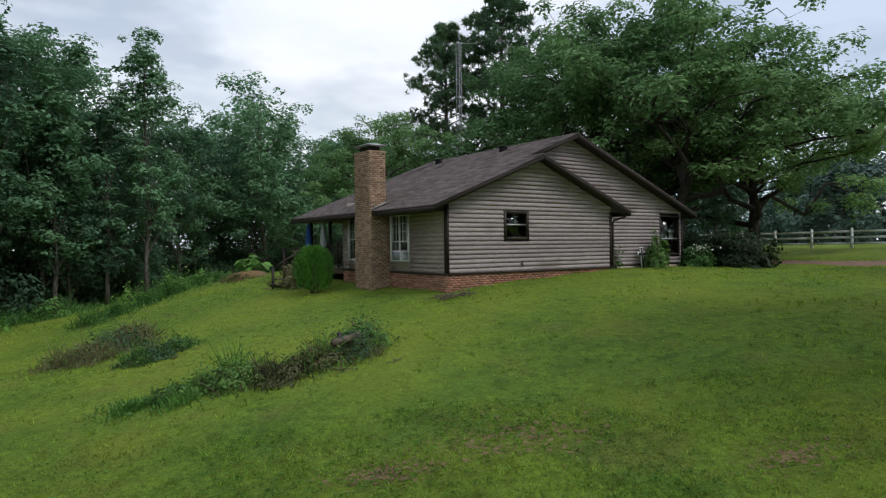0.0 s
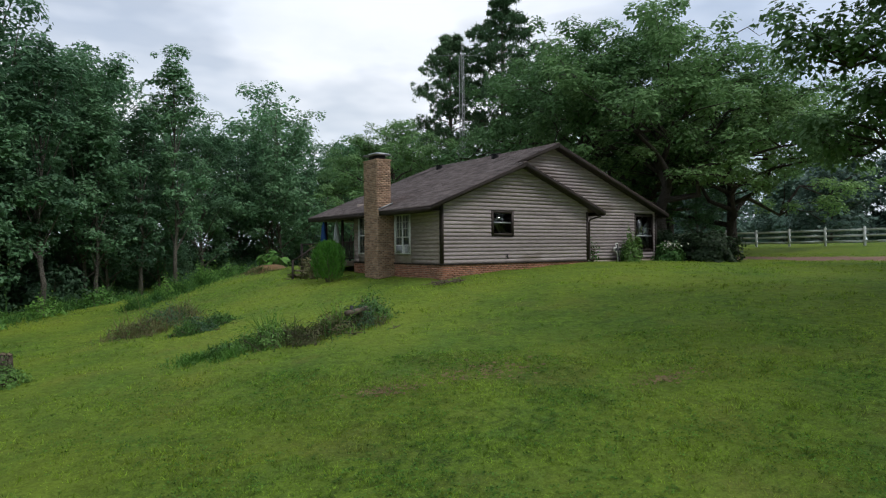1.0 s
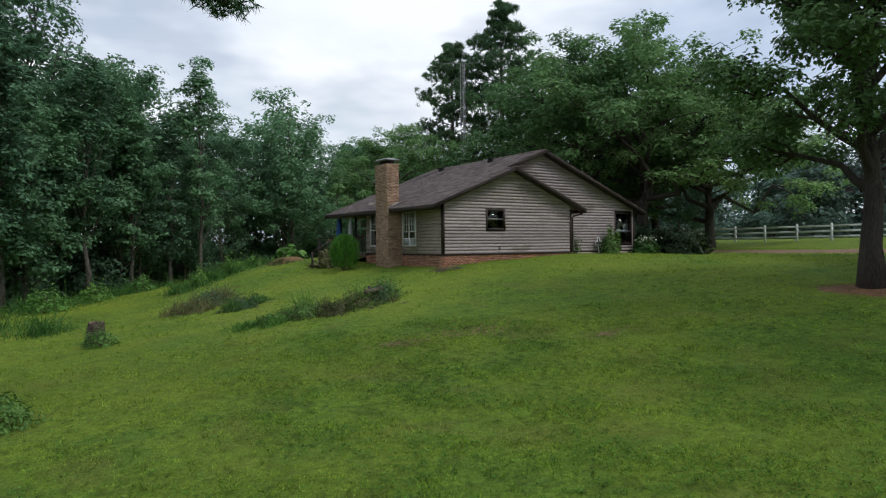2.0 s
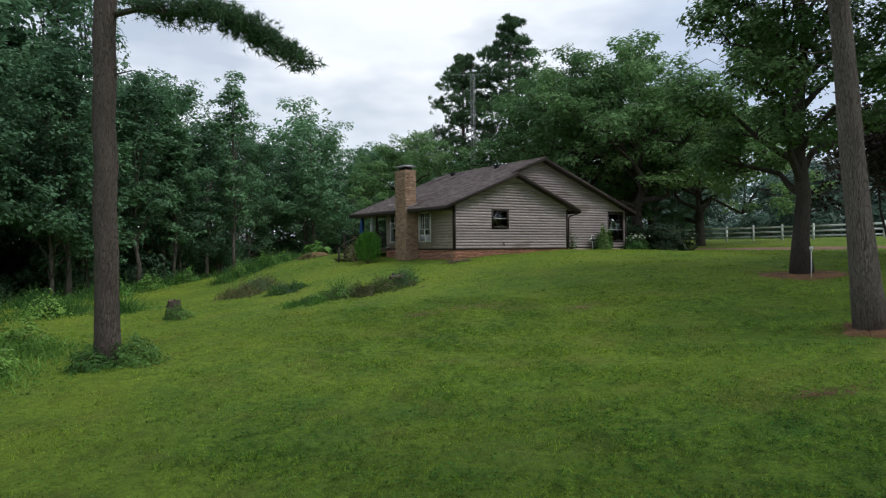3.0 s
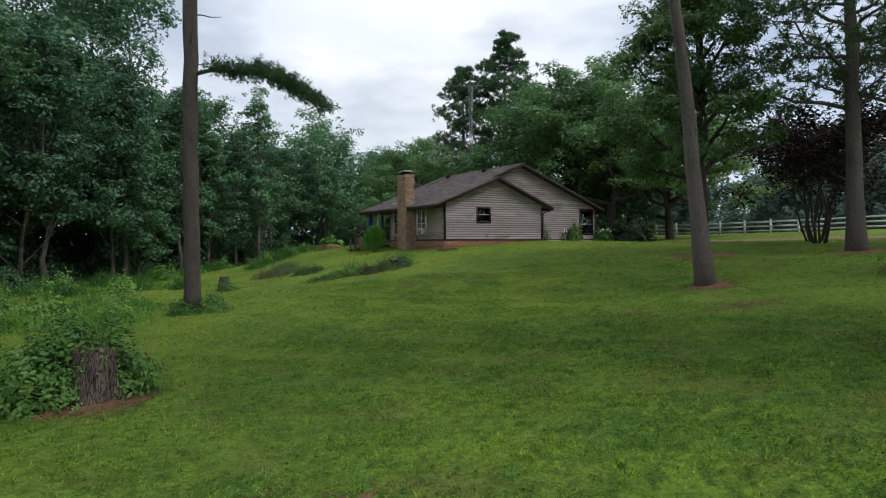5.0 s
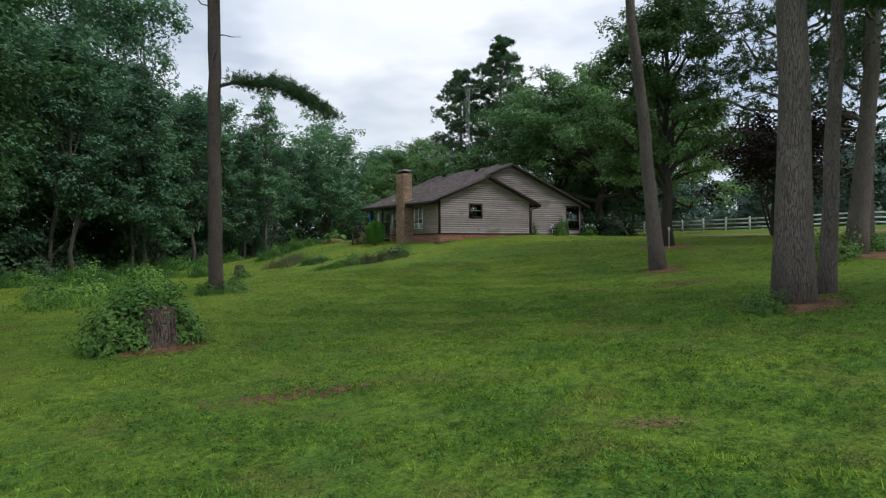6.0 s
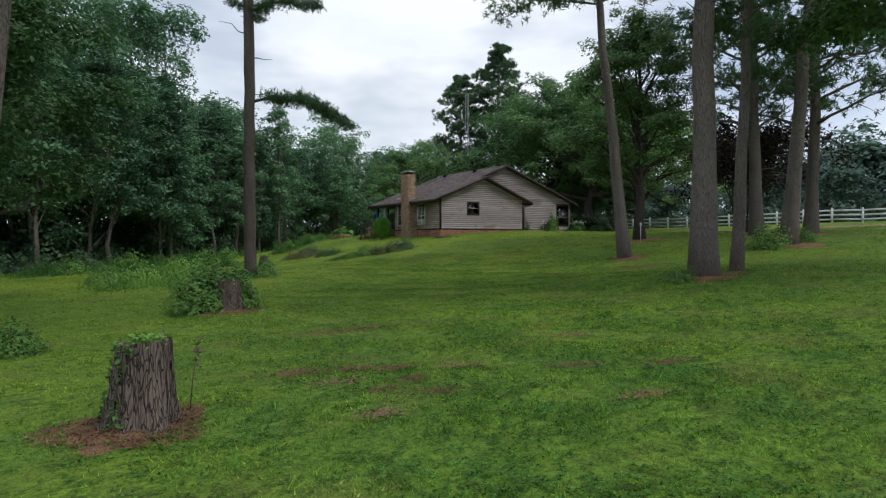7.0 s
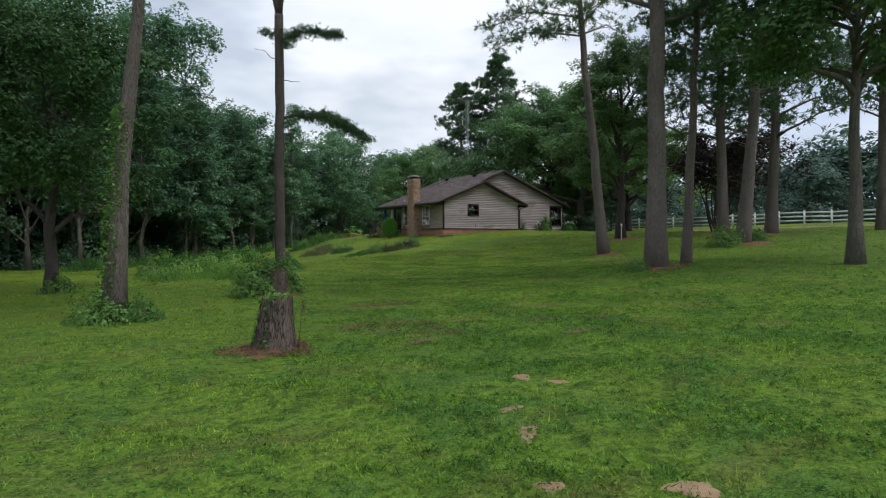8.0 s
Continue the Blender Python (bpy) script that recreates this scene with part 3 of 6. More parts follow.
part("eave_soffit", Builder().box(LEFT_X + 0.04, 0.02, EAVE_Z - 0.17, -0.02, 3.3, EAVE_Z - 0.15).box(LEFT_X + 0.04, 4.68, EAVE_Z - 0.17, -0.02, 10.4, EAVE_Z - 0.15).mesh("eave_soffit", M_TRIM), house)
part("porch_ceiling", box_mesh("porch_ceiling", M_TRIM, -0.02, PORCH_Y + 0.01, EAVE_Z - 0.17, 2.9, 10.4, EAVE_Z - 0.14), house)

# roof slopes: courses of shingles stepped one over the other, cut into tabs of uneven width
rng = random.Random(4)


def shingle_slope(parent, x0, z0, x1, z1, y_range):
    """Courses from the eave (x0, z0) to the ridge (x1, z1); y_range(x) gives the course's ends."""
    b = Builder()
    length = math.hypot(x1 - x0, z1 - z0)
    n = int(length / 0.145)
    nx, nz = -(z1 - z0) / length, (x1 - x0) / length
    if nz < 0:
        nx, nz = -nx, -nz
    for i in range(n):
        f0, f1 = i / n, min(1.0, (i + 1.25) / n)
        ya, yb = y_range(x0 + (x1 - x0) * (f0 + 0.5 / n))
        y = ya
        while y < yb - 0.01:
            w = min(rng.uniform(0.22, 0.42), yb - y)
            lift = 0.014 + rng.random() * 0.005
            xa, za, xb, zb = x0 + (x1 - x0) * f0, z0 + (z1 - z0) * f0, x0 + (x1 - x0) * f1, z0 + (z1 - z0) * f1
            e = 0.003
            v = [(xa + nx * lift, y + e, za + nz * lift), (xa + nx * lift, y + w - e, za + nz * lift), (xb + nx * 0.004, y + w - e, zb + nz * 0.004), (xb + nx * 0.004, y + e, zb + nz * 0.004),
                 (xa, y + e, za), (xa, y + w - e, za)]
            b.add(v, [(0, 1, 2, 3), (4, 5, 1, 0)])
            y += w
    return part("shingle_layer", b.mesh("shingle_layer", M_SHINGLE), parent, "weathered brown asphalt shingles", "stuff")


deck_roof = Builder()
T = 0.05
deck_roof.prism([(LEFT_X, EAVE_Z - T), (SMALL_X, SMALL_Z - T), (SMALL_X, SMALL_Z), (LEFT_X, EAVE_Z)], RY, 10.5)
deck_roof.prism([(SMALL_X, SMALL_Z - T), (RIDGE_X, RIDGE_Z - T), (RIDGE_X, RIDGE_Z), (SMALL_X, SMALL_Z)], MY, 10.5)
deck_roof.prism([(RIDGE_X, RIDGE_Z - T), (MAIN_R, MAIN_RZ - T), (MAIN_R, MAIN_RZ), (RIDGE_X, RIDGE_Z)], MY, 10.5)
deck_roof.prism([(SMALL_X, SMALL_Z - T), (SMALL_R, EAVE_Z - T), (SMALL_R, EAVE_Z), (SMALL_X, SMALL_Z)], RY, MAIN_Y - 0.02)
roof = part("roof", deck_roof.mesh("roof", M_SHINGLE), house, "low gabled roof of brown shingles")
shingle_slope(roof, LEFT_X, EAVE_Z, RIDGE_X, RIDGE_Z, lambda x: (RY, 10.5) if x < SMALL_X else (MY, 10.5))
shingle_slope(roof, SMALL_R, EAVE_Z, SMALL_X, SMALL_Z, lambda x: (RY, MAIN_Y - 0.03))
shingle_slope(roof, MAIN_R, MAIN_RZ, RIDGE_X, RIDGE_Z, lambda x: (MY, 10.5))
part("ridge_cap", Builder().prism([(RIDGE_X - 0.14, RIDGE_Z - 0.03), (RIDGE_X, RIDGE_Z + 0.03), (RIDGE_X + 0.14, RIDGE_Z - 0.03), (RIDGE_X, RIDGE_Z)], MY, 10.5).mesh("ridge_cap", M_SHINGLE), roof)
part("ridge_cap", Builder().prism([(SMALL_X - 0.14, SMALL_Z - 0.03), (SMALL_X, SMALL_Z + 0.03), (SMALL_X + 0.14, SMALL_Z - 0.03), (SMALL_X, SMALL_Z)], RY, MY).mesh("ridge_cap", M_SHINGLE), roof)
for vx, vy in ((5.75, 4.0), (5.75, 8.6)):
    vz = EAVE_Z + SLOPE * (vx - LEFT_X)
    b = Builder().box(vx - 0.12, vy - 0.12, vz - 0.05, vx + 0.12, vy + 0.12, vz + 0.16).prism([(vx - 0.2, vz + 0.14), (vx + 0.2, vz + 0.2), (vx + 0.2, vz + 0.24), (vx - 0.2, vz + 0.18)], vy - 0.2, vy + 0.2)
    part("roof_vent", b.mesh("roof_vent", M_BLACK), roof, "dark sheet-metal roof vent")

# gutter end and downspout
b = Builder().tube([(8.12, -0.28, 1.99), (8.1, -0.2, 1.86), (7.62, -0.06, 1.72), (7.58, -0.05, 1.6), (7.58, -0.05, 0.05), (7.66, -0.16, -0.04)], [0.04] * 6, 8)
part("downspout", b.mesh("downspout", M_TRIM, True), house, "dark brown downspout with an elbow")


# windows
def window_unit(name, along, x0, x1, z0, z1, face, frame_mat, fw, muntins=(), rail=None, label="", blind=False):
    """A window in a wall that faces -y (along 'x') or -x (along 'y'): frame, rail, bars, glass."""
    root = part(name, None, house, label)

    def put(n, mat, a0, a1, c0, c1, d0, d1, lab=""):
        if along == "x":
            part(n, box_mesh(n, mat, a0, face + d0, c0, a1, face + d1, c1), root, lab)
        else:
            part(n, box_mesh(n, mat, face + d0, a0, c0, face + d1, a1, c1), root, lab)

    put("frame_stile", frame_mat, x0, x0 + fw, z0, z1, -0.055, 0.06)
    put("frame_stile", frame_mat, x1 - fw, x1, z0, z1, -0.055, 0.06)
    put("frame_head", frame_mat, x0 + fw, x1 - fw, z1 - fw, z1, -0.053, 0.06)
    put("window_sill", frame_mat, x0 + fw, x1 - fw, z0, z0 + fw, -0.065, 0.06)
    if rail:
        put("meeting_rail", M_WHITE if frame_mat is not M_TRIM else M_METAL, x0 + fw, x1 - fw, rail - 0.025, rail + 0.025, -0.01, 0.04)
    for kind, a, b0, b1 in muntins:
        if kind == "v":
            put("bar", M_WHITE, a - 0.014, a + 0.014, b0, b1, -0.006, 0.014)
        elif kind == "V":
            put("mullion", M_WHITE, a - 0.035, a + 0.035, b0, b1, -0.02, 0.04)
        else:
            put("bar", M_WHITE, b0, b1, a - 0.012, a + 0.012, -0.004, 0.012)
    put("pane", M_GLASS, x0 + fw, x1 - fw, z0 + fw, z1 - fw, 0.016, 0.022)
    if blind:
        put("blind", M_BLIND, x0 + fw, x1 - fw, z0 + fw, z0 + (z1 - z0) * 0.66, 0.05, 0.06)
    return root


window_unit("gable_window", "x", *FRONT_WIN, 0.0, M_TRIM, 0.1, rail=1.52, label="small sash window in a dark brown surround")
mz = (0.34 + 1.94) / 2
bars = [("V", 2.76, 0.4, 1.9)]
for c in (2.33, 2.55, 2.97, 3.19):
    bars.append(("v", c, mz - 0.1, 1.9))
for zz in (1.35, 1.62):
    bars.append(("h", zz, 2.16, 3.36))
window_unit("side_window", "y", *SIDE_WINDOWS[0], 0.0, M_WHITE, 0.06, bars, rail=mz - 0.12, label="white double sash window with small panes")
window_unit("rear_side_window", "y", *SIDE_WINDOWS[1], 0.0, M_WHITE, 0.06, [("v", 6.02, 1.2, 1.92), ("h", 1.45, 5.6, 6.45), ("h", 1.7, 5.6, 6.45)], rail=1.15, label="white sash window beside the chimney")
window_unit("main_gable_window", "x", *MAIN_WIN, MAIN_Y, M_TRIM, 0.06, rail=1.05, label="tall window with a pale blind half drawn", blind=True)
part("curtain", box_mesh("curtain", M_BLIND, 11.9, MAIN_Y + 0.1, 1.5, 13.06, MAIN_Y + 0.12, 1.72), house, "white lace curtain")

# window air conditioner
ac = thing("air_conditioner", "white window air conditioner sitting in the lower sash", "air conditioner")
part("case", box_mesh("case", M_PLASTIC, -0.36, 2.13, 0.36, 0.02, 2.66, 0.72, 0.02), ac)
part("grille", box_mesh("grille", M_GREY_PLASTIC, -0.368, 2.17, 0.40, -0.358, 2.62, 0.68), ac, "grey grille")
for k in range(7):
    part("louvre", box_mesh("louvre", M_GREY_PLASTIC, -0.28, 2.122, 0.41 + k * 0.04, -0.06, 2.132, 0.428 + k * 0.04), ac)


# ---- brickwork ----
def brick_face(b, x0, x1, z0, z1, place, rng, depth=0.017):
    """Running bond on a rectangle; place(u, d, z) turns along, out and up into a point."""
    h, w, j = 0.07, 0.205, 0.013
    row, z = 0, z0
    while z < z1 - 0.02:
        zt = min(z + h - j, z1)
        u = x0 - (w / 2 if row % 2 else 0)
        while u < x1 - 0.01:
            a, c = max(u, x0), min(u + w - j, x1)
            if c - a > 0.02:
                d = depth * (0.6 + 0.8 * rng.random())
                v = [place(p, q, r) for q in (0, d) for p, r in ((a, z), (c, z), (c, zt), (a, zt))]
                b.add(v, [(4, 5, 6, 7), (0, 1, 5, 4), (1, 2, 6, 5), (2, 3, 7, 6), (3, 0, 4, 7)])
            u += w
        z += h
        row += 1


skirt = part("brick_skirt", Builder().box(0.03, 0.0, -0.9, 7.5, 0.12, -0.05).box(0.0, 0.0, -0.9, 0.12, PORCH_Y, -0.05).box(3.0, MAIN_Y + .01, -0.4, 13.3, MAIN_Y + 0.1, -0.05).mesh("brick_skirt", M_MORTAR), house, "low red brick foundation wall")
b = Builder()
rb = random.Random(7)
brick_face(b, 0.0, 7.5, -0.72, -0.05, lambda u, d, z: (u, -d, z), rb)
brick_face(b, 0.0, PORCH_Y, -0.85, -0.05, lambda u, d, z: (-d, u, z), rb)
part("bricks", b.mesh("bricks", M_BRICK), skirt, "worn red bricks", "stuff")

CX0, CX1, CY0, CY1, CTOP = -0.79, -0.17, 3.38, 4.46, 4.09
chimney = part("chimney", Builder().box(CX0 + 0.01, CY0 + 0.01, -0.8, 0.04, CY1 - 0.01, 2.02).box(CX0 + 0.01, CY0 + 0.01, 2.02, CX1 + 0.0, CY1 - 0.01, CTOP).mesh("chimney", M_MORTAR), house, "tall tan brick chimney")
b = Builder()
brick_face(b, CY0, CY1, -0.75, CTOP, lambda u, d, z: (CX0 - d, u, z), rb)
brick_face(b, CX0, CX1, 1.99, CTOP, lambda u, d, z: (u, CY0 - d, z), rb)
brick_face(b, CX0, 0.03, -0.75, 1.98, lambda u, d, z: (u, CY0 - d, z), rb)
brick_face(b, CY0, CY1, 1.99, CTOP, lambda u, d, z: (CX1 + d, u, z), rb)
part("bricks", b.mesh("bricks", M_TAN_BRICK), chimney, "tan and brown bricks", "stuff")
part("crown", box_mesh("crown", M_TAN_BRICK, CX0 - 0.035, CY0 - 0.035, CTOP, CX1 + 0.04, CY1 + 0.035, CTOP + 0.06, 0.012), chimney, "stained tan chimney crown")
part("flue", Builder().box(CX0 + 0.12, CY0 + 0.2, CTOP + 0.07, CX1 - 0.1, CY1 - 0.2, CTOP + 0.24).mesh("flue", M_BLACK), chimney)
hood = Builder()
x0, x1, y0, y1, z = CX0 - 0.06, CX1 + 0.07, CY0 + 0.02, CY1 - 0.02, CTOP + 0.24
hood.add([(x0, y0, z), (x1, y0, z), (x1, y1, z), (x0, y1, z), (x0, y0, z + 0.04), (x1, y0, z + 0.04), (x1, y1, z + 0.04), (x0, y1, z + 0.04),
          (x0 + 0.2, y0 + 0.2, z + 0.11), (x1 - 0.2, y0 + 0.2, z + 0.11), (x1 - 0.2, y1 - 0.2, z + 0.11), (x0 + 0.2, y1 - 0.2, z + 0.11)],
         [(3, 2, 1, 0), (0, 1, 5, 4), (1, 2, 6, 5), (2, 3, 7, 6), (3, 0, 4, 7), (4, 5, 9, 8), (5, 6, 10, 9), (6, 7, 11, 10), (7, 4, 8, 11), (8, 9, 10, 11)])
part("cap", hood.mesh("cap", M_METAL), chimney, "galvanised sheet-metal chimney cap")
part("flashing", Builder().prism([(-0.76, 2.1), (-0.1, 2.1 + 0.66 * SLOPE), (-0.1, 2.17 + 0.66 * SLOPE), (-0.76, 2.15)], CY0 - 0.05, CY0 - 0.016).mesh("flashing", M_METAL), chimney, "bright metal flashing")

# porch: deck, posts, rail
porch = part("porch_deck", Builder().box(-0.1, PORCH_Y, -0.2, 2.9, 10.1, -0.03).mesh("porch_deck", M_DECK), house, "timber porch deck")
for k in range(20):
    part("deck_board", box_mesh("deck_board", M_DECK, -0.12, PORCH_Y + 0.005 + k * 0.155, -0.03, 2.9, PORCH_Y + 0.15 + k * 0.155, 0.0), porch)
for py in (8.15, 10.0):
    part("porch_post", box_mesh("porch_post", M_TRIM, -0.07, py - 0.05, -0.9, 0.03, py + 0.05, 1.92), porch, "dark timber post")
for zz in (0.12, 0.85):
    part("rail", box_mesh("rail", M_TRIM, -0.05, PORCH_Y + 0.02, zz, 0.0, 9.92, zz + 0.06), porch)
for k in range(22):
    part("baluster", box_mesh("baluster", M_TRIM, -0.04, PORCH_Y + 0.1 + k * 0.13, 0.18, -0.01, PORCH_Y + 0.13 + k * 0.13, 0.85), porch)


# ---- plants: generators ----
def leaves_mesh(name, centres, size, mat, rng, out=None, flat=0.8, narrow=0.55, fold=0.25, small=False):
    """One folded leaf spray at each centre: four corners, creased along the middle."""
    n = len(centres)
    nrm = rng.normal(size=(n, 3)) * 0.38
    if out is not None:
        nrm += out * 0.85
    nrm[:, 2] += flat
    nrm /= np.linalg.norm(nrm, axis=1, keepdims=True) + 1e-9
    a = np.cross(nrm, rng.normal(size=(n, 3)))
    a /= np.linalg.norm(a, axis=1, keepdims=True) + 1e-9
    b = np.cross(nrm, a)
    s = size * rng.uniform(0.6, 1.35, size=(n, 1))
    if small:
        v = np.stack([centres - a * s, centres + b * s * narrow * 1.3 + nrm * s * fold, centres + a * s * 0.6 - b * s * narrow], axis=1)
        return mesh_of(name, v.reshape(-1, 3), np.arange(n * 3, dtype=np.int32).reshape(n, 3), mat)
    v = np.stack([centres - a * s, centres - b * s * narrow + nrm * s * fold, centres + a * s * 0.9, centres + b * s * narrow * 0.9 + nrm * s * fold], axis=1)
    k = np.arange(n * 4, dtype=np.int32).reshape(n, 4)
    return mesh_of(name, v.reshape(-1, 3), np.concatenate([k[:, [0, 1, 2]], k[:, [0, 2, 3]]]), mat)


def needles_mesh(name, tips, length, width, mat, rng, per=9, droop=0.15):
    """A tuft of narrow needles at each tip."""
    n = len(tips) * per
    c = np.repeat(tips, per, axis=0)
    d = rng.normal(size=(n, 3))
    d[:, 2] += 0.35 - droop
    d /= np.linalg.norm(d, axis=1, keepdims=True)
    side = np.cross(d, rng.normal(size=(n, 3)))
    side /= np.linalg.norm(side, axis=1, keepdims=True) + 1e-9
    l = length * rng.uniform(0.6, 1.2, size=(n, 1))
    v = np.stack([c - side * width, c + side * width, c + d * l], axis=1)
    return mesh_of(name, v.reshape(-1, 3), np.arange(n * 3, dtype=np.int32).reshape(n, 3), mat)


def bend(p0, p1, rng, sag=0.0, steps=5, wander=0.08):
    """A wandering line from p0 to p1."""
    p0, p1 = np.array(p0, float), np.array(p1, float)
    length = np.linalg.norm(p1 - p0)
    pts = []
    for i in range(steps + 1):
        f = i / steps
        p = p0 + (p1 - p0) * f
        k = math.sin(math.pi * f)
        p = p + rng.normal(size=3) * wander * length * k * 0.5
        p[2] += sag * length * k
        pts.append(p)
    return pts


def broadleaf(name, label, height, trunk_r, crown_base, spread, seed, leaf, mat, bark, n_limbs=9, n_twigs=5, per=60, puff=0.9, group="", wander=0.035, lean=(0, 0), top=0.25, thick=0.72, category="tree", spray=2, far=False, tight=1.0):
    """A tree: tapered trunk, limbs and boughs, and leaf sprays gathered at their ends."""
    rng = np.random.default_rng(seed)
    root = thing(name, label, category, None, group)
    b = Builder()
    tip = np.array([lean[0], lean[1], height * 0.86])
    spine = bend((0, 0, -0.3), tip, rng, 0, 8, wander)
    rad = [trunk_r * (1.35 if i == 0 else 1.0 - 0.88 * (i / 8) ** 0.8) for i in range(9)]
    b.tube(spine, rad, 9)
    clumps, outs = [], []
    mid = crown_base + (height - crown_base) * 0.45
    for i in range(n_limbs):
        f = (i + 0.5) / n_limbs
        z0 = crown_base * 0.85 + (height * 0.72 - crown_base * 0.85) * f
        k = min(8, max(0, z0 / (height * 0.86) * 8))
        p0 = spine[int(k)] + (spine[min(8, int(k) + 1)] - spine[int(k)]) * (k - int(k))
        ang = i * 2.4 + rng.uniform(-0.5, 0.5)
        rise = f ** 1.2
        reach = spread * (1.0 - (1 - top) * rise ** 1.6) * rng.uniform(0.72, 1.05)
        z1 = z0 + (height - z0) * (0.2 + 0.6 * f) * rng.uniform(0.5, 1.0)
        end = np.array([p0[0] + math.cos(ang) * reach, p0[1] + math.sin(ang) * reach, z1])
        limb = bend(p0, end, rng, 0.06, 5, 0.14)
        r0 = trunk_r * (0.5 - 0.3 * f)
        b.tube(limb[::5] if far else limb, [r0, r0 * 0.14] if far else [r0, r0 * 0.8, r0 * 0.6, r0 * 0.42, r0 * 0.28, r0 * 0.14], 4 if far else 6, caps=False)
        clumps.append(end)
        for t in range(n_twigs):
            q = 1 + int(rng.integers(1, 5))
            q = min(q, 5)
            s = limb[q]
            d = rng.normal(size=3)
            d[2] = abs(d[2]) * 0.55 + 0.05
            d += np.array([math.cos(ang), math.sin(ang), 0]) * 0.7
            d /= np.linalg.norm(d)
            e = s + d * spread * rng.uniform(0.2, 0.42)
            tw = bend(s, e, rng, 0.03, 3, 0.15)
            if not far:
                b.tube(tw, [r0 * 0.3, r0 * 0.22, r0 * 0.14, r0 * 0.06], 4)
            clumps.append(e)
            if rng.random() < 0.5:
                clumps.append((s + e) / 2)
    clumps.append(tip + np.array([0, 0, height * 0.08]))
    for _ in range(3):
        clumps.append(tip + rng.normal(size=3) * spread * 0.16)
    clumps = np.array(clumps)
    c0 = np.array([0, 0, mid])
    # each bough end carries rounded puffs of leaves, fullest on their upper side
    push = rng.normal(size=(len(clumps) * spray, 3))
    push *= (0.75 * rng.random(len(push)) ** 0.5 / (np.linalg.norm(push, axis=1) + 1e-9))[:, None]
    sub = np.repeat(clumps, spray, axis=0) + push * puff * np.array([1.2, 1.2, 0.7])
    big = puff * tight * rng.uniform(0.55, 1.3, size=len(sub))
    n = np.maximum(6, per / spray * (big / (puff * tight)) ** 2).astype(int)
    cen, size = np.repeat(sub, n, axis=0), np.repeat(big, n)
    near = rng.normal(size=(len(cen), 3))
    near[:, 2] = np.where((near[:, 2] < 0) & (rng.random(len(cen)) < 0.55), -near[:, 2], near[:, 2])
    near /= np.linalg.norm(near, axis=1, keepdims=True) + 1e-9
    ph = np.repeat(rng.uniform(0, 6.28, len(sub)), n)
    lump = 1 + 0.28 * np.sin(near[:, 0] * 4.1 + ph) * np.sin(near[:, 1] * 4.7 + 2 * ph) + 0.16 * np.sin(near[:, 2] * 7 + near[:, 0] * 5 + ph)
    pos = cen + near * (size * lump * (0.45 + 0.55 * rng.random(len(cen)) ** 0.5))[:, None] * np.array([1, 1, thick])
    outv = pos - c0
    outv /= np.linalg.norm(outv, axis=1, keepdims=True) + 1e-9
    outv = outv * 0.25 + near * 0.85
    part("trunk", b.mesh("trunk", bark, True), root)
    part("crown", leaves_mesh("crown", pos, leaf, mat, rng, outv, small=far), root)
    return root


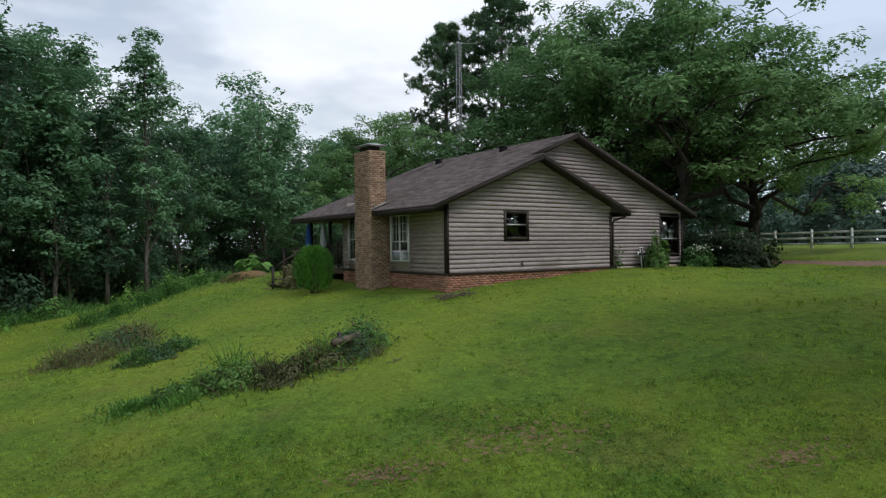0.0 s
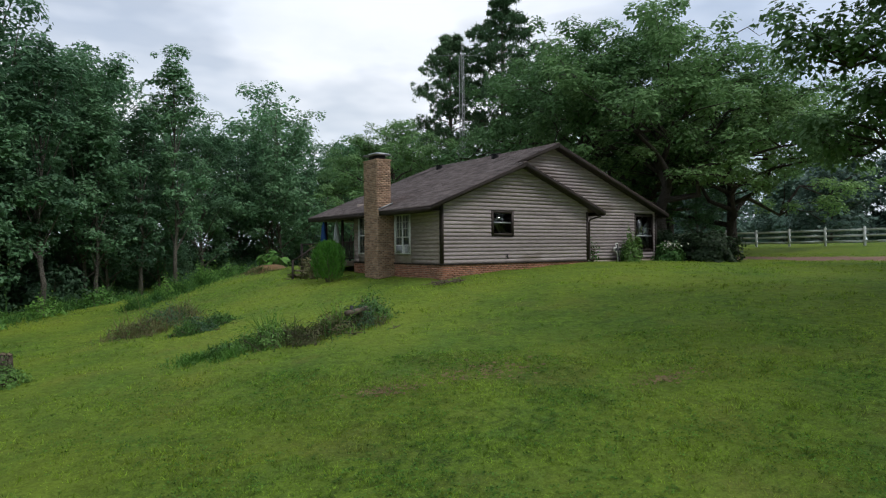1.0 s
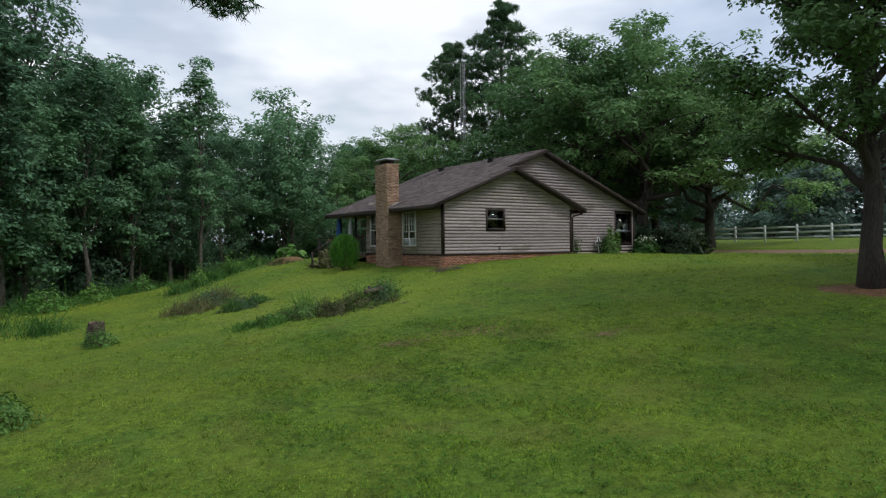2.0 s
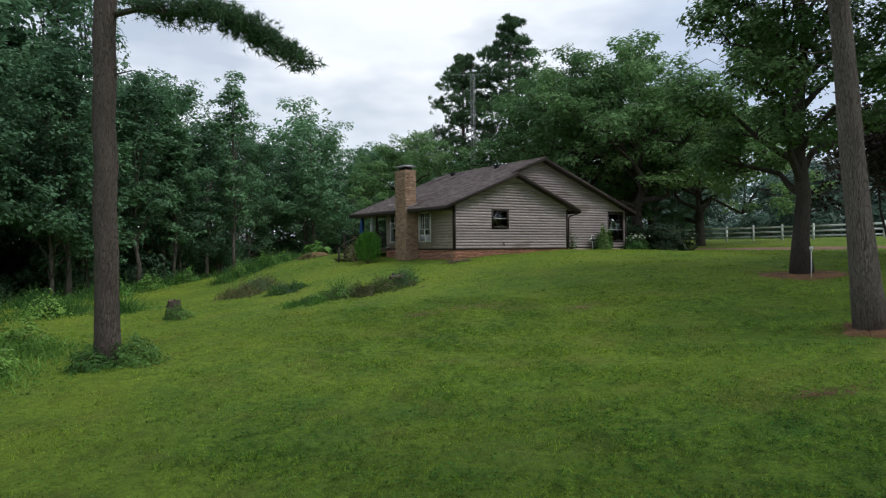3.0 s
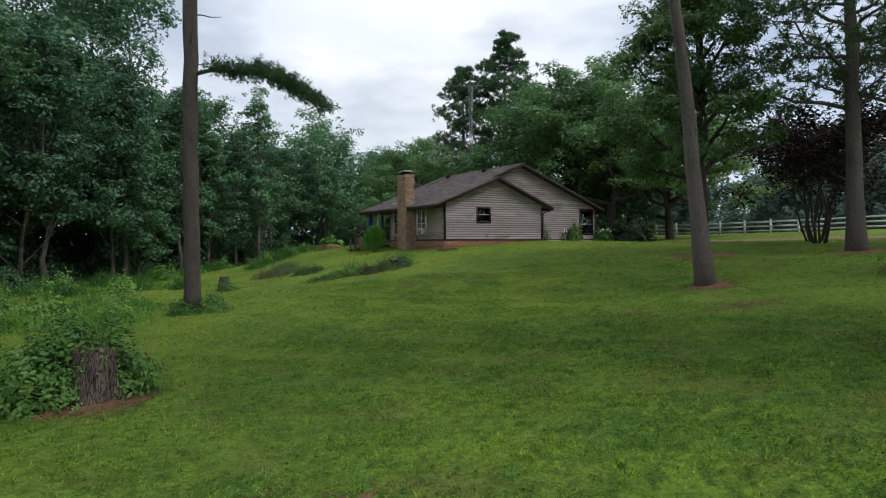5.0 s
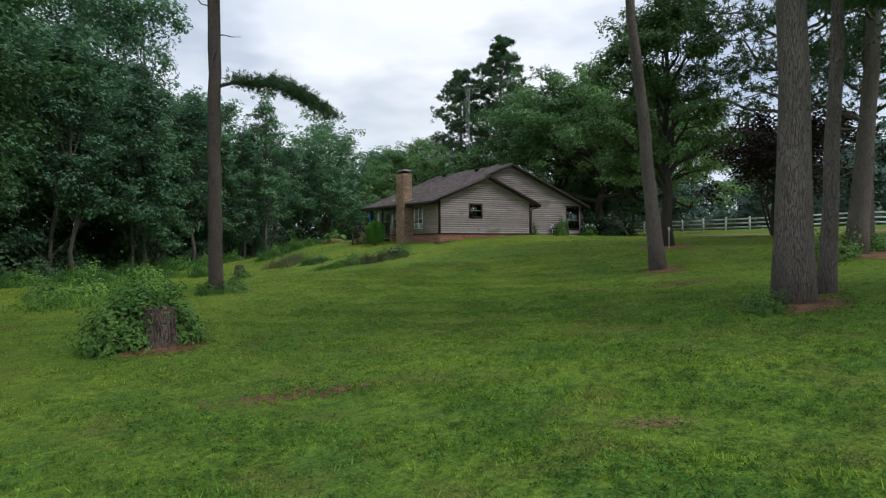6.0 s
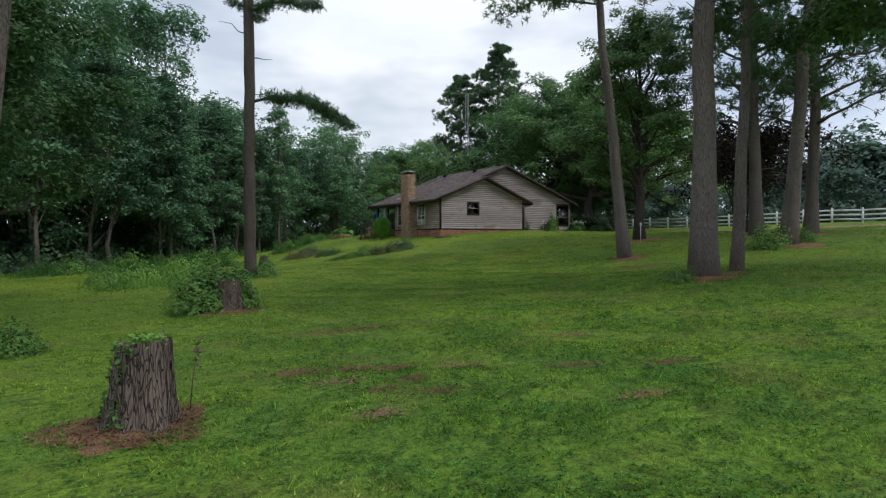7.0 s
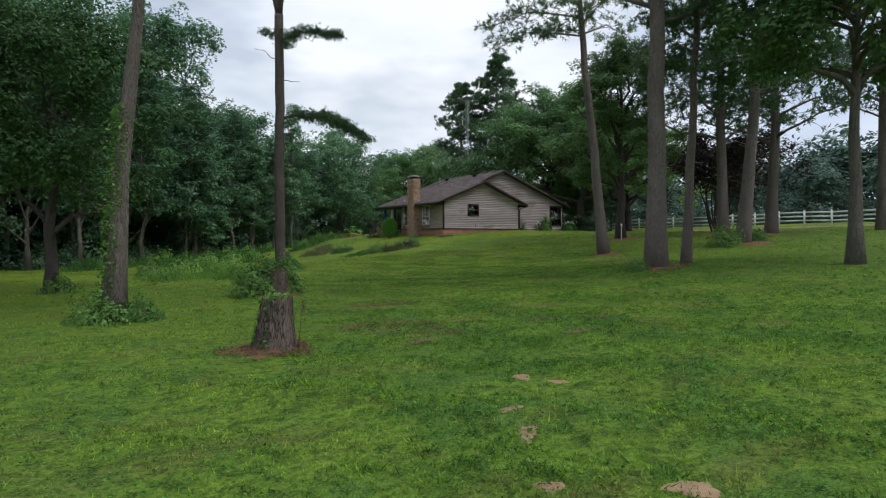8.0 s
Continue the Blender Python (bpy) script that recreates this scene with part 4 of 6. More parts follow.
def pine(name, label, height, trunk_r, crown_base, spread, seed, bark, per=18, lean=(0, 0), group="", n_branch=34, stubs=6, needle=0.2, width=0.012, extra=None, per_tuft=8, sides=14, taper=0.8, head=0.75, wide=0.19, fork=()):
    """A tall bare-trunked pine with a ragged head of needle tufts and dead stubs below."""
    rng = np.random.default_rng(seed)
    root = thing(name, label, "pine tree", None, group)
    b = Builder()
    spine = bend((0, 0, -0.35), (lean[0] * height, lean[1] * height, height), rng, 0, 14, 0.004)
    rad = [trunk_r * (1.35 if i == 0 else 1.06 if i == 1 else 1.0 - taper * (i / 14) ** 1.1) for i in range(15)]
    b.tube(spine, rad, sides, 0.06, random.Random(seed))
    part("trunk", b.mesh("trunk", bark, True), root)

    def on(z):
        k = min(13.99, max(0, (z + 0.35) / (height + 0.35) * 14))
        return spine[int(k)] + (spine[int(k) + 1] - spine[int(k)]) * (k - int(k)), rad[int(k)]

    limbs, tips = Builder(), []

    def bough(z, ang, reach, rise, sag, dense, wide=0.19, bare=0.26):
        p0, r = on(z)
        end = p0 + np.array([math.cos(ang) * reach, math.sin(ang) * reach, rise])
        line = bend(p0, end, rng, sag, 6, 0.06)
        r0 = min(r * 0.35, 0.02 + reach * 0.016)
        limbs.tube(line, [r0 * (1 - 0.14 * i) for i in range(7)], 6)
        for i in range(dense):
            f = bare + (1 - bare) * rng.random() ** 0.9
            k = min(5.99, f * 6)
            p = line[int(k)] + (line[int(k) + 1] - line[int(k)]) * (k - int(k))
            side = rng.normal(size=3) * np.array([1, 1, 0.45]) * reach * wide * (1.25 - 0.5 * f)
            side[2] += 0.04 * reach * (wide / 0.15)
            q = p + side
            if i % 4 == 0:
                limbs.tube([p, (p + q) / 2 + np.array([0, 0, 0.03]), q], [r0 * 0.3, r0 * 0.2, r0 * 0.1], 4, caps=False)
            m = 3 + int(3 * rng.random())
            for _ in range(m):
                tips.append(q + rng.normal(size=3) * 0.09)

    for i in range(n_branch):
        f = (i + 0.5) / n_branch
        z = crown_base + (height - crown_base) * f
        reach = spread * (0.55 + 0.6 * math.sin(math.pi * min(1, f * 0.85 + 0.22))) * (1.05 - head * f ** (2 if head > 0.7 else 4)) * rng.uniform(0.5, 1.1)
        bough(z, i * 2.4 + rng.uniform(-0.4, 0.4), reach, reach * rng.uniform(-0.05, 0.4), 0.06, per, wide)
    for row in extra or ():
        bough(*row)
    for dx, dy, dz in fork:
        p0, r = on(height)
        line = bend(p0, p0 + np.array([dx, dy, dz]), rng, 0.0, 6, 0.05)
        limbs.tube(line, [r * k for k in (0.78, 0.7, 0.62, 0.52, 0.42, 0.3, 0.15)], 10)
        for i in range(13):
            p = line[2 + i % 5]
            ang, reach = i * 2.4 + dx, spread * rng.uniform(0.5, 1.0)
            e = p + np.array([math.cos(ang) * reach, math.sin(ang) * reach, reach * rng.uniform(0.0, 0.5)])
            limbs.tube([p, (p + e) / 2 + np.array([0, 0, 0.08]), e], [0.035, 0.026, 0.01], 5)
            for _ in range(per):
                q = p + (e - p) * rng.uniform(0.4, 1.05) + rng.normal(size=3) * 0.22
                tips.extend(q + rng.normal(size=(3, 3)) * 0.08)
    for i in range(stubs):
        z = crown_base * (0.45 + 0.5 * (i + rng.random()) / max(1, stubs))
        p0, r = on(z)
        ang = rng.uniform(0, 6.28)
        l = rng.uniform(0.3, 1.1)
        limbs.tube(bend(p0, p0 + np.array([math.cos(ang) * (r + l), math.sin(ang) * (r + l), l * rng.uniform(-0.1, 0.5)]), rng, 0, 3, 0.12), [0.03, 0.024, 0.018, 0.008], 5)
    part("bough_mass", limbs.mesh("bough_mass", bark, True), root, "", "stuff")
    part("needles", needles_mesh("needles", np.array(tips), needle, width, M_PINE, rng, per_tuft), root)
    return root


def shrub(name, label, rx, ry, h, n, leaf, mat, seed, category="shrub", stems=9, narrow=0.55, group="", spiky=0.0, hollow=0.5, small=False, boxy=False):
    """A bush: stems from the ground and leaves in an uneven mound."""
    rng = np.random.default_rng(seed)
    root = thing(name, label, category, None, group)
    b = Builder()
    for i in range(stems):
        a = rng.uniform(0, 6.28)
        e = (math.cos(a) * rx * rng.uniform(0.2, 0.8), math.sin(a) * ry * rng.uniform(0.2, 0.8), h * rng.uniform(0.5, 0.95))
        b.tube(bend((e[0] * 0.2, e[1] * 0.2, -0.1), e, rng, 0.05, 4, 0.12), [0.02, 0.017, 0.013, 0.009, 0.005], 5)
    part("stems", b.mesh("stems", M_STICK), root)
    d = rng.normal(size=(n, 3))
    d[:, 2] = np.abs(d[:, 2])
    d /= np.linalg.norm(d, axis=1, keepdims=True)
    lump = 1 + 0.22 * np.sin(d[:, 0] * 5 + seed) * np.sin(d[:, 1] * 6 + 1.7 * seed) + 0.15 * np.sin(d[:, 2] * 9 + d[:, 0] * 7)
    r = (hollow + (1 - hollow) * rng.random(n) ** 0.6) * lump
    if boxy:
        r = r * 0.9 / (np.abs(d) ** 5).sum(axis=1) ** 0.2
    pos = d * r[:, None] * np.array([rx, ry, h])
    pos[:, 2] = np.maximum(pos[:, 2] * 0.95, 0.02)
    if spiky:
        pos[:, 2] *= 1 + spiky * rng.random(n) ** 6
    part("leaves", leaves_mesh("leaves", pos, leaf, mat, rng, d, 0.3, narrow, 0.25, small), root)
    return root


def put_copy(ob, x, y, rot=0.0, s=1.0, sink=0.1, sz=None, label=""):
    k = ob.scale
    m = Matrix.LocRotScale((x, y, gz(x, y) - sink), Euler((0, 0, rot)), (s / k[0], s / k[1], (sz or s) / k[2]))
    c = copy_thing(ob, m)
    return tagged(c, label) if label else c


def set_down(ob, x, y, rot=0.0, s=1.0, sink=0.05, sz=None):
    ob.matrix_basis = Matrix.LocRotScale((x, y, gz(x, y) - sink), Euler((0, 0, rot)), (s, s, sz or s))
    return ob


# ---- great trees round the house ----
back_oak = broadleaf("oak_tree", "broad spreading oak with heavy limbs behind the house", 15.5, 0.5, 4.0, 9.5, 11, 0.145, M_OAK_LEAF, M_OAK_BARK, 17, 8, 190, 0.85, "oaks behind the house", spray=2)
set_down(back_oak, 21.5, 12.0, 0.4)
put_copy(back_oak, 20.5, 6.0, 2.3, 1.0, 0.1, 0.92)
put_copy(back_oak, 27.5, 19.0, 4.1, 1.0)
put_copy(back_oak, 12.5, 25.0, 5.2, 0.68)
put_copy(back_oak, 29.0, 11.5, 3.0, 0.8)
put_copy(back_oak, 26.0, 4.6, 1.2, 0.9, 0.9, 0.78)
near_oak = broadleaf("oak_tree", "dark leafy oak on the lawn with pine straw at its foot", 13.2, 0.32, 3.1, 3.6, 5, 0.09, M_DARK_LEAF, M_OAK_BARK, 18, 9, 170, 0.62, "", spray=2, wander=0.014, tight=0.85)
set_down(near_oak, 3.9, -14.6, 1.0)

# two tall pines behind the house, their heads high over the roof
far_pine = pine("pine_tree", "tall dark pine standing beyond the roof", 23.6, 0.34, 8.5, 4.6, 3, M_PINE_BARK, 30, (0, 0), "pines beyond the house", 56, 4, 0.4, 0.04, None, 8, 8, 0.8, 0.5, 0.15)
set_down(far_pine, 24.7, 26.0, 0.0)
put_copy(far_pine, 21.4, 29.7, 2.0, 0.87)

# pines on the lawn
left_pine = pine("pine_tree", "tall pine with bark darkened for shade and one long low bough over the lawn", 13.7, 0.268, 14.5, 2.6, 21, M_SHADE_BARK, 22, (0.0, 0.0), "", 0, 7, 0.17, 0.009,
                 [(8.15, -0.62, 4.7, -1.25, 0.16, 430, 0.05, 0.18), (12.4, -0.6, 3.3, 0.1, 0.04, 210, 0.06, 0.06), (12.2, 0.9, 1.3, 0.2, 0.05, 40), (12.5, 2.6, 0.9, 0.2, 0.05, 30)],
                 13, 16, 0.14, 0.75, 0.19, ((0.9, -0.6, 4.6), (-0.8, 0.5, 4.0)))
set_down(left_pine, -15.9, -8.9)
right_pine = pine("pine_tree", "leaning pine with grey-brown plated bark", 19.0, 0.27, 11.0, 3.6, 22, M_PINE_BARK, 30, (-0.085, 0.055), "pines on the lawn", 32, 7, 0.22, 0.018,
                  [(11.0, 2.5, 4.5, -0.6, 0.1, 90, 0.1, 0.2), (12.0, 2.2, 5.0, 0.0, 0.1, 90, 0.1, 0.2)])
set_down(right_pine, -2.5, -19.4)
big_pine = pine("pine_tree", "thick straight pine with furrowed bark", 22.0, 0.34, 8.2, 4.8, 23, M_PINE_BARK, 44, (0.0, 0.0), "pines on the lawn", 34, 6, 0.26, 0.026, None, 7, wide=0.14)
set_down(big_pine, -9.0, -28.0)
slim_pine = pine("pine_tree", "slender pine beside a thicker one", 17.0, 0.18, 6.6, 3.0, 24, M_PINE_BARK, 36, (0.035, -0.02), "pines on the lawn", 30, 5, 0.26, 0.026, None, 7, wide=0.14)
set_down(slim_pine, -6.75, -27.45)
tilted_pine = pine("pine_tree", "pine leaning outward above a dark shrub", 20.0, 0.32, 6.2, 4.4, 26, M_PINE_BARK, 44, (0.07, -0.043), "pines on the lawn", 32, 5, 0.26, 0.026, None, 7, wide=0.14)
set_down(tilted_pine, 2.3, -23.8)
upright_pine = pine("pine_tree", "tall straight pine with a dense dark head", 20.0, 0.34, 5.2, 5.4, 27, M_PINE_BARK, 38, (-0.02, 0.012), "pines on the lawn", 34, 5, 0.26, 0.026, None, 7, wide=0.14)
set_down(upright_pine, 8.0, -18.9)
put_copy(upright_pine, 10.8, -20.2, 2.0, 1.0)
put_copy(upright_pine, 15.0, -24.5, 4.0, 1.05)
low_oak = broadleaf("shade_tree", "leafy tree with a low hanging crown and grey trunk", 13.5, 0.26, 6.0, 4.4, 31, 0.11, M_DARK_LEAF, M_PALE_BARK, 17, 9, 170, 0.62, spray=3, wander=0.008)
set_down(low_oak, -4.8, -32.3, 0.5)

# ivy-clad trunk and dark tree at the meadow's edge
ivy_tree = broadleaf("ivy_tree", "leaning tree with ivy on its trunk and brush at its foot", 19.0, 0.3, 9.8, 5.2, 35, 0.13, M_DARK_LEAF, M_PINE_BARK, 15, 8, 110, 0.8, lean=(1.1, -0.6), spray=3, wander=0.006)
set_down(ivy_tree, -25.15, -24.0)
edge_tree = broadleaf("edge_tree", "dark leafy tree with hanging boughs at the wood's edge", 13.0, 0.28, 2.6, 4.2, 33, 0.11, M_DARK_LEAF, M_OAK_BARK, 15, 7, 170, 0.8, spray=3)
set_down(edge_tree, -26.4, -11.5, 0.4)

# ---- woods ----
wood_a = broadleaf("woodland_tree", "tall broad-leaved woodland tree", 22.0, 0.22, 2.2, 4.3, 41, 0.185, M_WOOD_LEAF, M_PALE_BARK, 22, 6, 56, 0.85, "woodland trees", top=0.35, far=True, spray=1)
wood_b = broadleaf("woodland_tree", "broad-leaved woodland tree with a full crown", 18.5, 0.18, 1.4, 4.0, 42, 0.185, M_WOOD_LEAF, M_PALE_BARK, 20, 6, 56, 0.85, "woodland trees", top=0.45, far=True, spray=1)
wood_c = broadleaf("woodland_tree", "slender woodland tree with a narrow crown", 21.0, 0.18, 4.0, 1.9, 43, 0.17, M_WOOD_LEAF, M_PALE_BARK, 22, 5, 46, 0.6, "woodland trees", top=0.3, far=True, spray=1)
deep_tree = broadleaf("woodland_tree", "broad-leaved tree deep in the wood", 19.0, 0.2, 1.0, 4.4, 44, 0.36, M_WOOD_LEAF, M_PALE_BARK, 17, 6, 20, 1.3, "woodland trees", top=0.45, far=True, spray=1)
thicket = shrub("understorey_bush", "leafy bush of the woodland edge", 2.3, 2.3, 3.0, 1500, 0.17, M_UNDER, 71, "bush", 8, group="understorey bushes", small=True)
rw = random.Random(12)
set_down(wood_a, -9.2, 24.0, 0, 0.75)
set_down(wood_b, -14.5, 18.0, 0, 0.75, 0.05, 0.65)
put_copy(wood_b, 7.4, 37.0, 1.0, 0.98, 0.1, 0.94)
for x, y, s in ((-13.5, 31.5, 1.32), (-18.5, 29.5, 1.28), (-16.0, 36.0, 1.3), (-23.0, 26.0, 1.22), (-30.0, 22.0, 1.15)):
    put_copy(wood_a, x, y, x * 1.7, s * 0.85, 0.1, s)
set_down(wood_c, -3.8, 25.2, 0, 0.85, 0.05, 0.8)
set_down(deep_tree, -20.0, 26.0)
set_down(thicket, -11.0, 22.5)
for x, y, s, h in ((-8.6, 22.6, 0.8, 0.62), (-6.0, 24.6, 0.8, 0.6), (-11.5, 19.6, 0.9, 0.7), (-15.5, 15.8, 0.9, 0.75), (-20.0, 12.2, 1.0, 0.8), (-24.5, 10.0, 1.0, 0.85)):
    put_copy(wood_c, x, y, x, s, 0.1, h)
EDGE = [(-50, -10), (-38, 2), (-29, 8), (-21, 12), (-13, 19.5), (-6, 27), (2, 34), (12, 39), (24, 43), (36, 46)]


def along_edge(f):
    k = min(len(EDGE) - 1.001, f * (len(EDGE) - 1))
    (x0, y0), (x1, y1) = EDGE[int(k)], EDGE[int(k) + 1]
    g = k - int(k)
    d = math.hypot(x1 - x0, y1 - y0)
    return x0 + (x1 - x0) * g, y0 + (y1 - y0) * g, -(y1 - y0) / d, (x1 - x0) / d


def wood_scale(f):
    """Taller where the wood is old, lower behind the house."""
    return 1.05 if f < 0.4 else 1.05 - 0.27 * min(1.0, (f - 0.4) / 0.12)


for row, (count, back) in enumerate(((22, 0.5), (21, 5.0), (19, 10.5), (18, 17.0))):
    for i in range(count):
        f = (i + rw.uniform(0.1, 0.9)) / count
        x, y, nx, ny = along_edge(f)
        d = back + rw.uniform(-1.5, 2.5)
        s = wood_scale(f) * rw.uniform(0.84, 1.1) * (0.8, 1.0, 1.08, 1.1)[row]
        src = rw.choice((wood_a, wood_a, wood_b, wood_b, wood_c)) if row < 2 else deep_tree
        put_copy(src, x + nx * d, y + ny * d, rw.uniform(0, 6.28), s, 0.1, s * rw.uniform(0.9, 1.1))
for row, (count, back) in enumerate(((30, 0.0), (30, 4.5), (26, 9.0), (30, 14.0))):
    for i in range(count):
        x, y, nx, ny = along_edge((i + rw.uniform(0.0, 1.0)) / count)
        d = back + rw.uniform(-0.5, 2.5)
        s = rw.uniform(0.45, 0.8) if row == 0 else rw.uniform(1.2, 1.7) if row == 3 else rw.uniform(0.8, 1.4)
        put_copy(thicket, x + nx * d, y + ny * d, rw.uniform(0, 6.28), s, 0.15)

# far tree line beyond the fence, distance haze carried by its leaf colour
far_a = broadleaf("distant_tree", "haze-coloured tree of the distant wood", 13.0, 0.3, 0.4, 5.5, 51, 0.44, M_FAR_LEAF, M_OAK_BARK, 11, 5, 42, 1.7, "distant trees", top=0.45, far=True, spray=1)
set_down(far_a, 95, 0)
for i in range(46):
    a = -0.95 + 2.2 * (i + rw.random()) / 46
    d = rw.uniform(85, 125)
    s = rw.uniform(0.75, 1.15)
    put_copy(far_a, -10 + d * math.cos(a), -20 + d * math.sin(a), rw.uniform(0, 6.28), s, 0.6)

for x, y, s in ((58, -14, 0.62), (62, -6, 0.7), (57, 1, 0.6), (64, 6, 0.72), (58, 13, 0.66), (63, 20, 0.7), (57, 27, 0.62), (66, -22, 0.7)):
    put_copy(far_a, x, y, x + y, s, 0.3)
for x, y, s in ((26.5, 7.5, 0.42), (25.5, 13.0, 0.48), (28.0, 15.5, 0.5), (21.0, 17.5, 0.45)):
    put_copy(wood_b, x, y, x, s * 1.3, 0.2, s)

# low brush in the same haze colour, closing the view under the distant trees
far_bush = shrub("distant_bush", "haze-coloured thicket beyond the white fence", 4.5, 4.5, 4.2, 1100, 0.36, M_FAR_LEAF, 72, "bush", 5, group="distant bushes", small=True)
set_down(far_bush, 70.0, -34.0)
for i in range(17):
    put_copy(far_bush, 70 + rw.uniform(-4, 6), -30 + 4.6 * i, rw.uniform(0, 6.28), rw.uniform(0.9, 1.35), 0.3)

# ---- fence ----
fence = thing("rail_fence", "white three-rail vinyl fence along the far drive", "fence")
FX = 33.5
post_mesh = Builder().box(-0.065, -0.065, -0.3, 0.065, 0.065, 1.22).add([(-0.08, -0.08, 1.22), (0.08, -0.08, 1.22), (0.08, 0.08, 1.22), (-0.08, 0.08, 1.22), (0, 0, 1.30)], [(3, 2, 1, 0)], [(0, 1, 4), (1, 2, 4), (2, 3, 4), (3, 0, 4)]).mesh("post", M_FENCE)
fy = -44.0
while fy < 38:
    z0, z1 = gz(FX, fy), gz(FX, fy + 2.44)
    part("post", post_mesh, fence, "", "", Matrix.Translation((FX, fy, z0)))
    for h in (0.3, 0.68, 1.06):
        b = Builder().add([(FX + dx, fy + (0.0 if e == 0 else 2.44), (z0, z1)[e] + h + dz) for e in (0, 1) for dx, dz in ((-0.02, -0.07), (0.02, -0.07), (0.02, 0.07), (-0.02, 0.07))],
                          [(0, 1, 5, 4), (1, 2, 6, 5), (2, 3, 7, 6), (3, 0, 4, 7), (3, 2, 1, 0), (4, 5, 6, 7)])
        part("rail", b.mesh("rail", M_FENCE), fence)
    fy += 2.44

# drive
b = Builder()
N = 60
for i in range(N + 1):
    y = -30 + 60 * i / N
    xm = 21.5 + 0.006 * (y - 5) ** 2
    for k in range(5):
        x = xm - 1.8 + 0.9 * k
        b.v.append((x, y, gz(x, y) + 0.02 + (0.02 if 0 < k < 4 else -0.03)))
b.q = [(i * 5 + k, i * 5 + k + 1, i * 5 + k + 6, i * 5 + k + 5) for i in range(N) for k in range(4)]
drive = new("drive", b.mesh("drive", M_DRIVE, True))
tagged(drive, "reddish gravel drive crossing the lawn", "drive", "", "structure")


# ---- stumps ----
def stump(label, r, h, seed, ivy=0):
    rng = np.random.default_rng(seed)
    root = thing("tree_stump", label, "tree stump")
    n, rows = 26, [(-0.15, 1.55), (0.0, 1.42), (0.12, 1.24), (0.35, 1.08), (0.7, 0.94), (1.0, 0.86)]
    v = []
    ridge = 1 + 0.09 * np.sin(np.arange(n) * 2.1 + rng.uniform(0, 6)) + 0.06 * rng.normal(size=n)
    for f, k in rows:
        for a in range(n):
            t = 2 * math.pi * a / n
            rr = r * k * (1 + (ridge[a] - 1) * (1.6 if f < 0.3 else 1.0))
            v.append((math.cos(t) * rr + 0.05 * f * h, math.sin(t) * rr - 0.03 * f * h, f * h + (0.03 * rng.normal() if f == 1.0 else 0)))
    q = [(i * n + a, i * n + (a + 1) % n, (i + 1) * n + (a + 1) % n, (i + 1) * n + a) for i in range(len(rows) - 1) for a in range(n)]
    part("bark", mesh_of("bark", v, q, M_STUMP, True), root, "flaking red-brown bark")
    top = [(x * 0.99, y * 0.99, z - 0.01) for x, y, z in v[-n:]] + [(0.05 * h, -0.03 * h, h - 0.04)]
    part("cut_face", mesh_of("cut_face", top, [(a, (a + 1) % n, n) for a in range(n)], M_CUT), root, "weathered saw-cut top")
    b = Builder()
    for a in range(n):
        t = 2 * math.pi * (a + rng.uniform(-0.3, 0.3)) / n
        z0, z1 = h * rng.uniform(0.05, 0.4), h * rng.uniform(0.55, 0.98)
        for zz0, zz1 in ((z0, (z0 + z1) / 2 - 0.01), ((z0 + z1) / 2 + 0.01, z1)):
            c, s = math.cos(t), math.sin(t)
            k = r * (1.2 - 0.36 * (zz0 + zz1) / 2 / h)
            w = r * 0.1
            lx, ly = 0.05 * zz0, -0.03 * zz0
            b.add([(px + lx, py + ly, pz) for px, py, pz in [(c * k * 1.02 - s * w, s * k * 1.02 + c * w, zz0), (c * k * 1.02 + s * w, s * k * 1.02 - c * w, zz0), (c * k + s * w * 0.7, s * k - c * w * 0.7, zz1), (c * k - s * w * 0.7, s * k + c * w * 0.7, zz1),
                   (c * k * 1.05, s * k * 1.05, (zz0 + zz1) / 2)]], [], [(0, 1, 4), (1, 2, 4), (2, 3, 4), (3, 0, 4)])
    part("bark_relief", b.mesh("bark_relief", M_STUMP), root, "", "stuff")
    return root


front_stump = stump("old pine stump with flaking bark and moss on top", 0.31, 1.0, 1)
set_down(front_stump, -23.12, -31.25)
ivy_stump = stump("old stump half buried in green brush", 0.36, 0.95, 2)
set_down(ivy_stump, -19.6, -20.0)
grey_stump = stump("small grey stump on the slope", 0.23, 0.7, 3)
set_down(grey_stump, -13.1, -1.32)


# ---- porch furniture ----
part("porch_landing", Builder().box(-1.3, 7.9, -0.2, -0.13, 10.1, -0.03).mesh("porch_landing", M_DECK), house)
for px, py in ((-1.25, 7.95), (-1.25, 10.05)):
    part("landing_post", box_mesh("landing_post", M_TRIM, px - 0.05, py - 0.05, -1.3, px + 0.05, py + 0.05, 0.85), house)
part("landing_rail", box_mesh("landing_rail", M_TRIM, -1.28, 8.0, 0.78, -1.22, 10.0, 0.84), house)
for k in range(4):
    part("porch_step", box_mesh("porch_step", M_DECK, -1.6 - 0.28 * k, 8.4, -0.26 - 0.18 * k, -1.3 - 0.28 * k, 9.6, -0.21 - 0.18 * k), house)
part("stair_rail", Builder().tube([(-1.25, 8.3, 0.75), (-2.4, 8.3, 0.05)], [0.035, 0.035], 6).mesh("stair_rail", M_TRIM), house)
part("stair_post", box_mesh("stair_post", M_TRIM, -2.44, 8.26, -1.3, -2.36, 8.34, 0.1), house)


